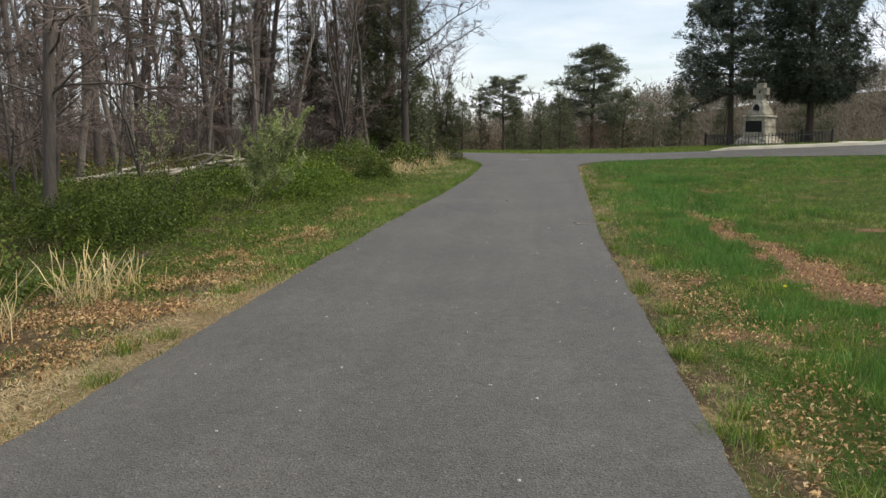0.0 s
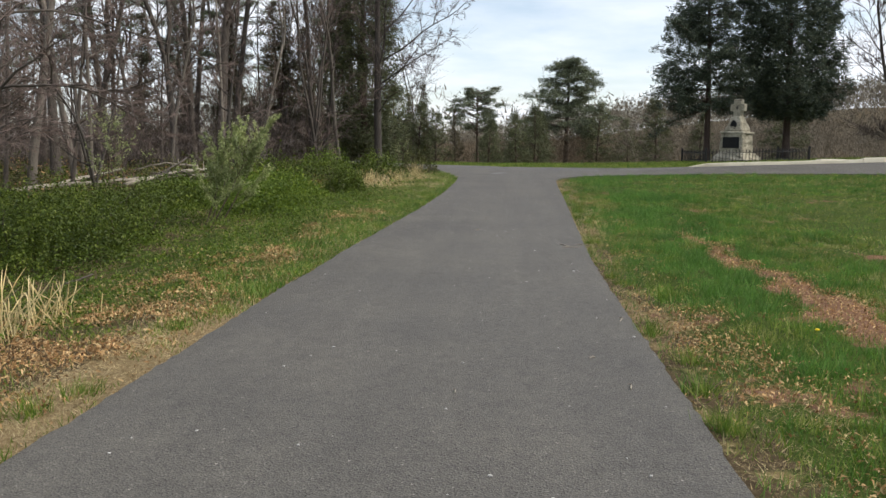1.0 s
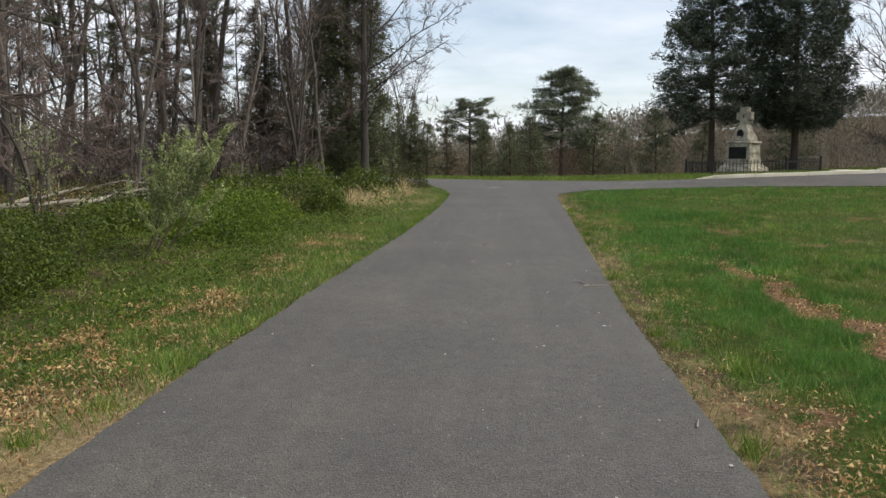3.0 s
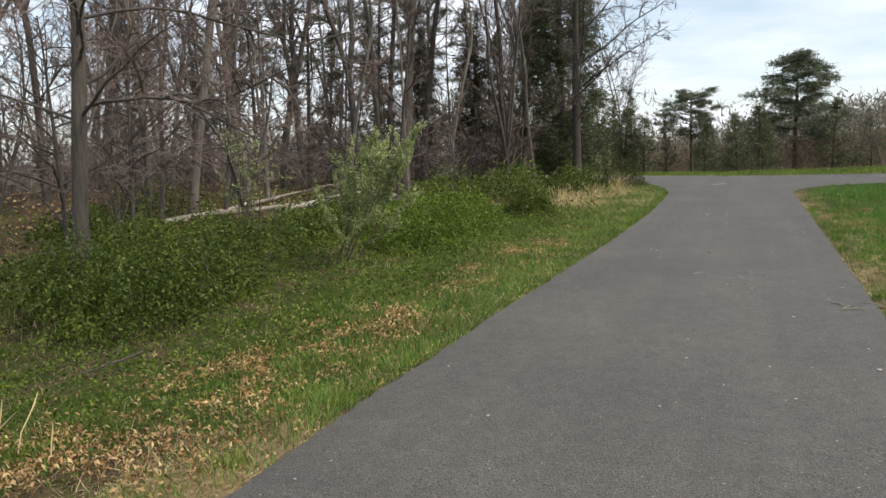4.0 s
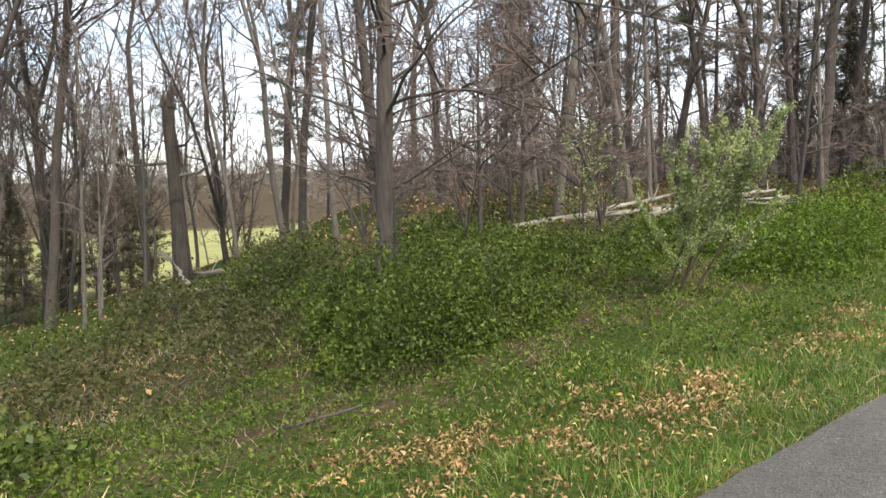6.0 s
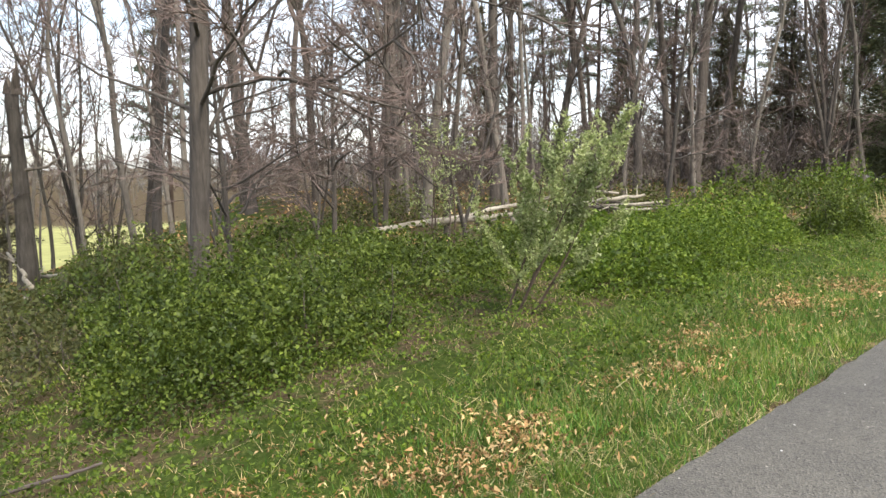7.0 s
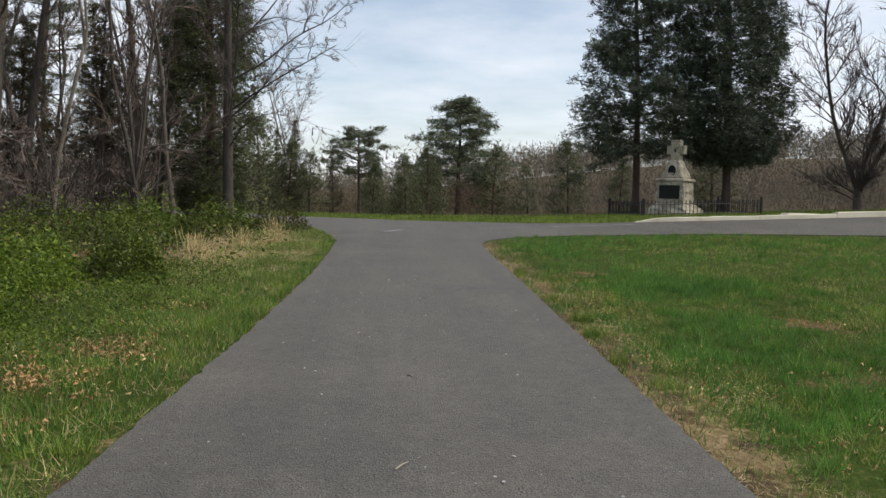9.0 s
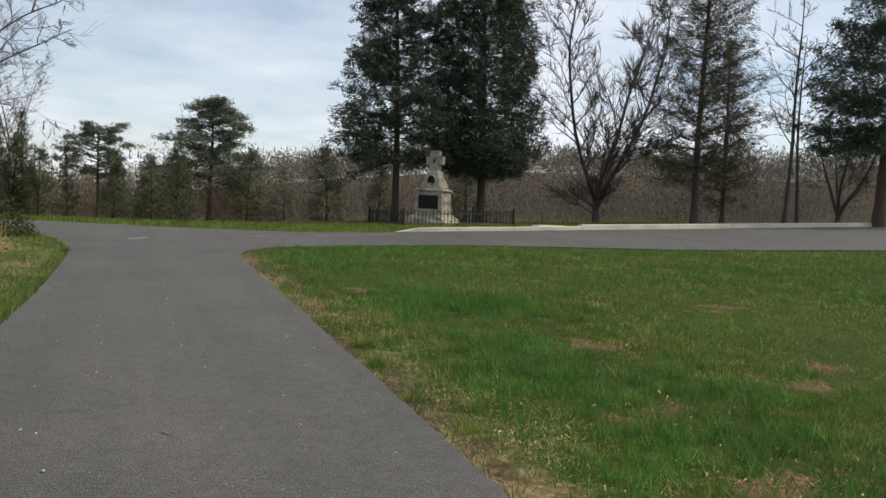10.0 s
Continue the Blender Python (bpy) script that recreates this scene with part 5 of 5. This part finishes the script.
for k, (f, dx, dy, up) in enumerate([(0.62, -1.6, -2.2, 0.2), (0.55, 1.0, 1.3, 0.7), (0.7, 0.7, 0.6, 0.5)]):
    t = Tubes()
    t.add([(0, 0, top * f), (dx * 0.5, dy * 0.5, top * f - 0.1 + up * 0.3), (dx, dy, top * f + up)], [0.06, 0.045, 0.015], 5)
    part("branch_stub", t.out(), ROTTEN, snag)
# twigs on the path
for k, (x, y, a, n_sticks, size) in enumerate([(1.52, 13.06, 20, 4, 0.24), (1.62, 8.25, 75, 1, 0.16), (1.42, 6.2, 80, 1, 0.09), (0.12, 15.0, 60, 1, 0.14), (0.2, 17.0, 140, 1, 0.06), (1.25, 6.9, 30, 1, 0.05), (0.35, 6.0, 100, 1, 0.06)]):
    for j in range(n_sticks):
        rnd = random.Random(k * 10 + j)
        u = radians(a + j * 47)
        tw = thing("twig", "small dry grey twig lying on asphalt", "twig", (x + 0.07 * j * math.cos(u * 2), y + 0.10 * j, ground_z(x, y) + 0.041))
        t = Tubes()
        L = size * rnd.uniform(0.7, 1.2)
        t.add([(-L / 2 * math.cos(u), -L / 2 * math.sin(u), 0), (0.02 * L, 0.01, 0.004), (L / 2 * math.cos(u), L / 2 * math.sin(u), 0.0)], [0.0055, 0.005, 0.003], 5, 0.2, rnd)
        part("stick", t.out(), DEAD, tw)
        t = Tubes()
        t.add([(0.02 * L, 0.01, 0.012), (L * 0.3 * math.cos(u + 0.7), L * 0.3 * math.sin(u + 0.7), 0.01)], [0.0035, 0.002], 4, 0, rnd)
        part("side_shoot", t.out(), DEAD, tw)
# pebbles on the path
gen = np.random.default_rng(4)
bm = bmesh.new()
for _ in range(130):
    y = gen.uniform(2.5, 26)
    x = gen.uniform(edge_left(y) + 0.05, edge_right(y) - 0.05)
    r = gen.uniform(0.004, 0.010) * (1.6 if gen.uniform() < 0.08 else 1)
    bmesh.ops.create_icosphere(bm, subdivisions=1, radius=r, matrix=Matrix.Translation((x, y, ground_z(x, y) + 0.038 + r * 0.3)) @ Matrix.Diagonal((gen.uniform(0.8, 1.5), gen.uniform(0.8, 1.5), 0.6, 1)))
me = bpy.data.meshes.new("pebbles")
bm.to_mesh(me)
bm.free()
me.materials.append(STONE)
tagged(new("pebbles", me), "pale grit and small stones scattered on asphalt", "pebbles", kind="stuff")


# ---- grass, ground cover and fallen leaves ----
def field_noise(x, y, scale, z=0.0):
    return np.array([noise.noise(Vector((a * scale, b * scale, z))) for a, b in zip(x, y)])


def blades(seed, x, y, tall, width, lean=0.45, up=0.0):
    """Grass blades as tapered triangles that lean out."""
    gen = np.random.default_rng(seed)
    k = len(x)
    root = np.stack([x, y, height(x, y) - 0.01 + up], 1)
    a = gen.uniform(0, 2 * math.pi, k)
    side = np.stack([np.cos(a), np.sin(a), 0 * a], 1) * (width * gen.uniform(0.6, 1.3, k))[:, None]
    off = gen.normal(0, lean, (k, 2))
    h_all = tall * gen.uniform(0.5, 1.25, k)
    tip = root + np.stack([off[:, 0] * h_all, off[:, 1] * h_all, h_all], 1)
    return np.stack([root - side, root + side, tip], 1)


def sow(seed, count, x0, x1, y0, y1, weight, rim=0.02):
    """Places in a stretch, kept by a weight between 0 and 1 and off the asphalt."""
    gen = np.random.default_rng(seed)
    x, y = gen.uniform(x0, x1, count), gen.uniform(y0, y1, count)
    ok = ~on_asphalt(x, y, rim)
    x, y = x[ok], y[ok]
    w = weight(x, y)
    ok = gen.uniform(size=len(x)) < w
    return x[ok], y[ok]


def litter_weight(x, y):
    left = edge_left(y) - x
    band = np.exp(-(((x + 3.0) / 0.75) ** 2)) * smoothstep(13.0, 10.5, y) + 0.8 * np.exp(-(((left - 1.0) / 0.35) ** 2)) * smoothstep(10, 12, y) * smoothstep(22, 17, y)
    band = np.maximum(band, 0.9 * smoothstep(0.3, 0.7, left) * smoothstep(3.2, 2.0, left) * smoothstep(9.5, 7.5, y))
    w = np.where(x < 0, band, 1.0 * smoothstep(0.10, 0.3, x - edge_right(y)) * (1 - smoothstep(0.55, 1.15, x - edge_right(y))) * (1 - 0.8 * smoothstep(8, 12, y)) * 0.9)
    w = w * np.clip(np.where(x < 0, 0.42, 0.14) + 1.5 * field_noise(x, y, 0.8, 24) * (x > 0) + 2.2 * field_noise(x, y, 1.1, 21) + 1.8 * field_noise(x, y, 3.4, 22), np.where(x < 0, 0.07, 0.04), np.where(x < 0, 0.9, 0.85))
    return np.clip(np.maximum(w, 0.9 * covers(x, y)[2] * (x > 0) * np.where((x < 5.1) & (y < 15.3), 0.55, 0.22)), 0, 1)


def lawn(x, y):
    turf, straw, dirt, _ = covers(x, y)
    bare = 1 - 0.9 * np.clip(litter_weight(x, y) * 1.5, 0, 1)
    return bare * np.clip(np.maximum(turf, 0.25) * (1 - 0.95 * dirt) * (1 - 0.6 * straw), 0, 1) * np.clip(0.80 + 1.5 * field_noise(x, y, 4.3, 5) + 0.5 * field_noise(x, y, 1.1), 0.22, 1)


def lushness(x, y):
    """Where the lawn grows thick: broad drifts, and small clumps in them."""
    gap = x - edge_right(y)
    drift = np.exp(-(((gap - 1.7) / 1.0) ** 2)) * 0.38 - 0.14 * smoothstep(2.2, 4.5, gap) * smoothstep(26, 18, y)
    return np.clip(0.45 + drift + 0.55 * field_noise(x, y, 0.55, 41) + 0.85 * field_noise(x, y, 2.3, 42), 0, 1)


pieces = []
for seed, count, x0, x1, y0, y1, base, width in [(1, 120000, 1.7, 5.2, 2, 14, 0.075, 0.0032), (2, 90000, 1.7, 6, 14, 24, 0.075, 0.004), (3, 90000, 2, 13, 22, 34, 0.075, 0.006), (4, 80000, 5, 14, 8, 24, 0.075, 0.005), (5, 50000, 13, 30, 20, 32, 0.08, 0.009)]:
    x, y = sow(seed, count, x0, x1, y0, y1, lawn)
    lush = lushness(x, y)
    clump = np.clip(field_noise(x, y, 4.3, 5), -0.4, 1)
    made = blades(seed, x, y, base * (0.66 + 0.7 * lush + 1.7 * clump * (0.5 + 0.7 * lush)), width)
    pick = lush + np.random.default_rng(seed).normal(0, 0.16, len(x))
    pieces.append((made[pick > 0.56], made[(pick <= 0.56) & (pick > 0.34)], made[pick <= 0.34]))
for k, (label, mat) in enumerate([("lush bluish green grass clumps in the lawn", GRASS_LUSH), ("short green spring lawn with uneven tufts", GRASS), ("thin dull olive grass between lusher patches", GRASS_DULL)]):
    stuff("lawn_grass", label, "grass", np.concatenate([p[k] for p in pieces]), mat)
tufts = []
gen = np.random.default_rng(40)
spots = [(2.55, 5.1, 0.24, 0.26), (2.9, 6.0, 0.2, 0.2), (2.25, 9.5, 0.2, 0.16), (3.0, 8.0, 0.22, 0.2)]
spots += [(float(edge_right(y)) + gen.uniform(0.06, 0.35), y, gen.uniform(0.10, 0.16), 0.09) for y in gen.uniform(3, 26, 22)] + [(float(edge_left(y)) - gen.uniform(0.05, 0.5), y, gen.uniform(0.10, 0.17), 0.10) for y in gen.uniform(3, 24, 20)]
for px, py, tall, r in spots:
    tufts.append(blades(int(py * 100), px + gen.normal(0, r * 0.6, 110), py + gen.normal(0, r * 0.6, 110), tall, 0.0035, 0.5))
stuff("grass_tufts", "taller lush green grass tufts beside the path", "grass", np.concatenate(tufts), GRASS)
x, y = sow(6, 170000, -3.6, -1.1, 8.0, 38, lambda x, y: np.clip(covers(x, y)[0], 0, 1) * (1 - 0.75 * smoothstep(0.8, 1.6, edge_left(y) - x)) * (1 - 0.8 * np.clip(1.5 * litter_weight(x, y), 0, 1)) * np.clip(0.7 + 1.1 * field_noise(x, y, 1.3), 0.05, 1))
x2, y2 = sow(7, 26000, -4.2, -1.7, 1.5, 9.5, lambda x, y: np.clip(0.16 + 1.4 * field_noise(x, y, 1.6, 3), 0.0, 1))
x4, y4 = sow(9, 20000, -9, -1.3, 31, 46, lambda x, y: smoothstep(3.5, 0.5, road_near(x) - y) * (y < road_near(x)))
x3, y3 = sow(8, 80000, -8, 30, 40, 53, lambda x, y: np.clip(covers(x, y)[0], 0, 1))
verge = blades(8, x, y, 0.10 * (1 + 0.9 * np.clip(field_noise(x, y, 1.0, 2), -0.5, 1)), 0.0046)
stuff("verge_grass", "lush green grass along the wooded side of the path", "grass",
      verge[::3], GRASS_LUSH)
stuff("verge_grass", "dull olive grass on the verge of the path", "grass", verge[2::3], GRASS_DULL)
stuff("verge_grass", "green grass on the verges and beyond the road", "grass",
      np.concatenate([verge[1::3], blades(9, x2, y2, 0.06, 0.004), blades(10, x3, y3, 0.13, 0.012), blades(24, x4, y4, 0.12, 0.009)]), GRASS)
x, y = sow(11, 130000, 1.6, 3.1, 2, 30, lambda x, y: np.clip(covers(x, y)[1] * 2.4, 0, 1))
x2, y2 = sow(12, 120000, -2.9, -1.4, 1, 15, lambda x, y: np.clip(covers(x, y)[1] * 0.9 + 0.05, 0, 1))
x3, y3 = sow(13, 26000, -5.0, -1.5, 22, 36, lambda x, y: covers(x, y)[1])
stuff("dry_grass", "flattened dry straw along the path edges", "dry grass",
      np.concatenate([blades(11, x, y, 0.022, 0.0028, 2.8), blades(12, x2, y2, 0.022, 0.0028, 2.8), blades(13, x3, y3, 0.10, 0.006, 1.6)]), STRAW)


HERB = leafy("young_herb_leaves", [(0.07, 0.13, 0.012), (0.14, 0.21, 0.025), (0.24, 0.29, 0.05), (0.34, 0.34, 0.09)])


def cover_weight(x, y):
    bare = 1 - 0.85 * np.clip(litter_weight(x, y) * 1.6, 0, 1)
    gap = edge_left(y) - x
    return (1 - 0.9 * smoothstep(5.0, 6.6, gap) * smoothstep(13.5, 11, y)) * bare * smoothstep(0.5, 1.8, gap + 0.5 * field_noise(x, y, 0.9)) * np.clip(0.85 + 0.8 * field_noise(x, y, 1.2, 9), 0.3, 1) * smoothstep(6.5, 9.5, y + 0.6 * gap)


x, y = sow(14, 135000, -8.5, -1.7, 7, 25, cover_weight)
gen = np.random.default_rng(14)
z = height(x, y) + np.abs(gen.normal(0, 0.045, len(x))) + np.clip(0.05 + 0.20 * field_noise(x, y, 1.7, 1) + 0.16 * field_noise(x, y, 4.5, 2), 0, 0.3) * smoothstep(0.8, 2.2, edge_left(y) - x) * gen.uniform(0.55, 1, len(x)) + 0.01
near = leaf_quads(gen, np.stack([x, y, z], 1), 0.0165)
x, y = sow(15, 24000, -18, -2.2, 9, 44, lambda x, y: cover_weight(x, y) * 0.8 * ((x < -8.3) | (y > 24)))
far = leaf_quads(gen, np.stack([x, y, height(x, y) + np.abs(gen.normal(0, 0.10, len(x))) + 0.01], 1), 0.045)
k = len(near) * 3 // 5
stuff("ground_cover", "low bright green ground cover plants on the verge", "ground cover", near[:k], LEAF_BRIGHT)
stuff("ground_cover", "low deep green ground cover plants under the wood", "ground cover", np.concatenate([near[k:], far]), LEAF_DEEP)


x, y = sow(16, 130000, -4.4, -1.6, 1.5, 22, litter_weight, 0.0)
x2, y2 = sow(18, 150000, 1.6, 5.2, 1.5, 24, litter_weight, 0.0)
x, y = np.concatenate([x, x2]), np.concatenate([y, y2])
gen = np.random.default_rng(16)
near = leaf_quads(gen, np.stack([x, y, height(x, y) + np.abs(gen.normal(0, 0.022, len(x))) + 0.018], 1), np.where(x > 0, 0.0155, 0.019), 0.8, 0.7, (0.14, 0.45))
x, y = sow(17, 40000, -40, -4, 9, 46, lambda x, y: 0.4 * np.clip(0.6 + field_noise(x, y, 0.4, 2), 0, 1) * ((x < -9) | (y > 24)))
far = leaf_quads(gen, np.stack([x, y, height(x, y) + np.abs(gen.normal(0, 0.02, len(x))) + 0.02], 1), 0.06, 0.55)
stuff("leaf_litter", "curled brown oak leaves lying on the ground", "fallen leaves", np.concatenate([near, far]), LITTER)

# thin dry stems and young herbs among the ground cover, and straw flecks in the lawn
x, y = sow(21, 30000, -8.5, -1.3, 7, 30, lambda x, y: np.clip(0.55 + 0.9 * field_noise(x, y, 1.5, 31), 0.1, 1) * smoothstep(7, 9, y))
x3, y3 = sow(25, 8000, -17, -6.5, 8, 19, lambda x, y: np.clip(0.45 + 1.1 * field_noise(x, y, 0.8, 37), 0.05, 1))
x2, y2 = sow(22, 80000, 1.8, 12, 4, 30, lambda x, y: np.clip(0.30 + 1.4 * field_noise(x, y, 2.0, 33), 0.04, 1) * (1.15 - lushness(x, y)))
stuff("dry_stems", "thin straw-coloured dead stems scattered among green plants", "dry grass",
      np.concatenate([blades(21, x, y, 0.09, 0.0028, 1.1), blades(26, x3, y3, 0.20, 0.005, 0.8), blades(22, x2, y2, 0.045, 0.003, 1.6)]), STRAW)
x, y = sow(23, 38000, -5.5, -1.9, 8, 28, lambda x, y: cover_weight(x, y) * smoothstep(3.2, 1.6, edge_left(y) - x) * np.clip(0.6 + 0.9 * field_noise(x, y, 1.9, 35), 0.1, 1))
stuff("young_herbs", "young yellowish green herbs and grass on the verge", "ground cover", blades(23, x, y, 0.05, 0.006, 1.0), HERB)

# tall dry grass clumps
STALK = leafy("bleached_grass_stalks", [(0.46, 0.36, 0.18), (0.64, 0.52, 0.29), (0.78, 0.67, 0.42)], 0.6, 0.2)
rnd = random.Random(9)
for x, y, n_blades, tall in [(-3.55, 7.6, 46, 0.62), (-3.5, 8.25, 34, 0.55), (-3.55, 6.1, 50, 0.7), (-4.1, 7.0, 26, 0.6), (-3.5, 26.3, 40, 0.5), (-3.1, 29.2, 50, 0.5), (-2.7, 31.0, 40, 0.5), (-3.9, 28.0, 40, 0.5), (-3.0, 33.4, 40, 0.6)]:
    clump = thing("dry_grass_clump", "clump of tall straw-coloured dead grass stalks", "dry grass", (x, y, ground_z(x, y) - 0.02), 0, "dry grass clumps")
    t = Tubes()
    for _ in range(n_blades):
        s = bent(rnd, (rnd.gauss(0, 0.12), rnd.gauss(0, 0.10), 0), (rnd.gauss(0, 0.28), rnd.gauss(0, 0.28), 1), tall * rnd.uniform(0.4, 1.15), 5, 0.10, -0.04)
        t.add(s, [0.0055, 0.0052, 0.0046, 0.004, 0.006, 0.0015], 3)
    tagged(part("dead_grass", t.out(False), STALK, clump), kind="stuff")

# one dandelion in the lawn
x, y = 3.05, 7.75
flower = thing("dandelion", "single yellow dandelion in green lawn", "flower", (x, y, ground_z(x, y)))
t = Tubes()
t.add([(0, 0, 0), (0.005, 0, 0.06), (0.008, 0, 0.10)], [0.003, 0.003, 0.003], 5)
part("stalk", t.out(), GRASS, flower)
bm = bmesh.new()
bmesh.ops.create_uvsphere(bm, u_segments=10, v_segments=6, radius=0.018, matrix=Matrix.Translation((0.008, 0, 0.105)) @ Matrix.Diagonal((1, 1, 0.5, 1)))
part("bloom", bm, PETAL, flower)
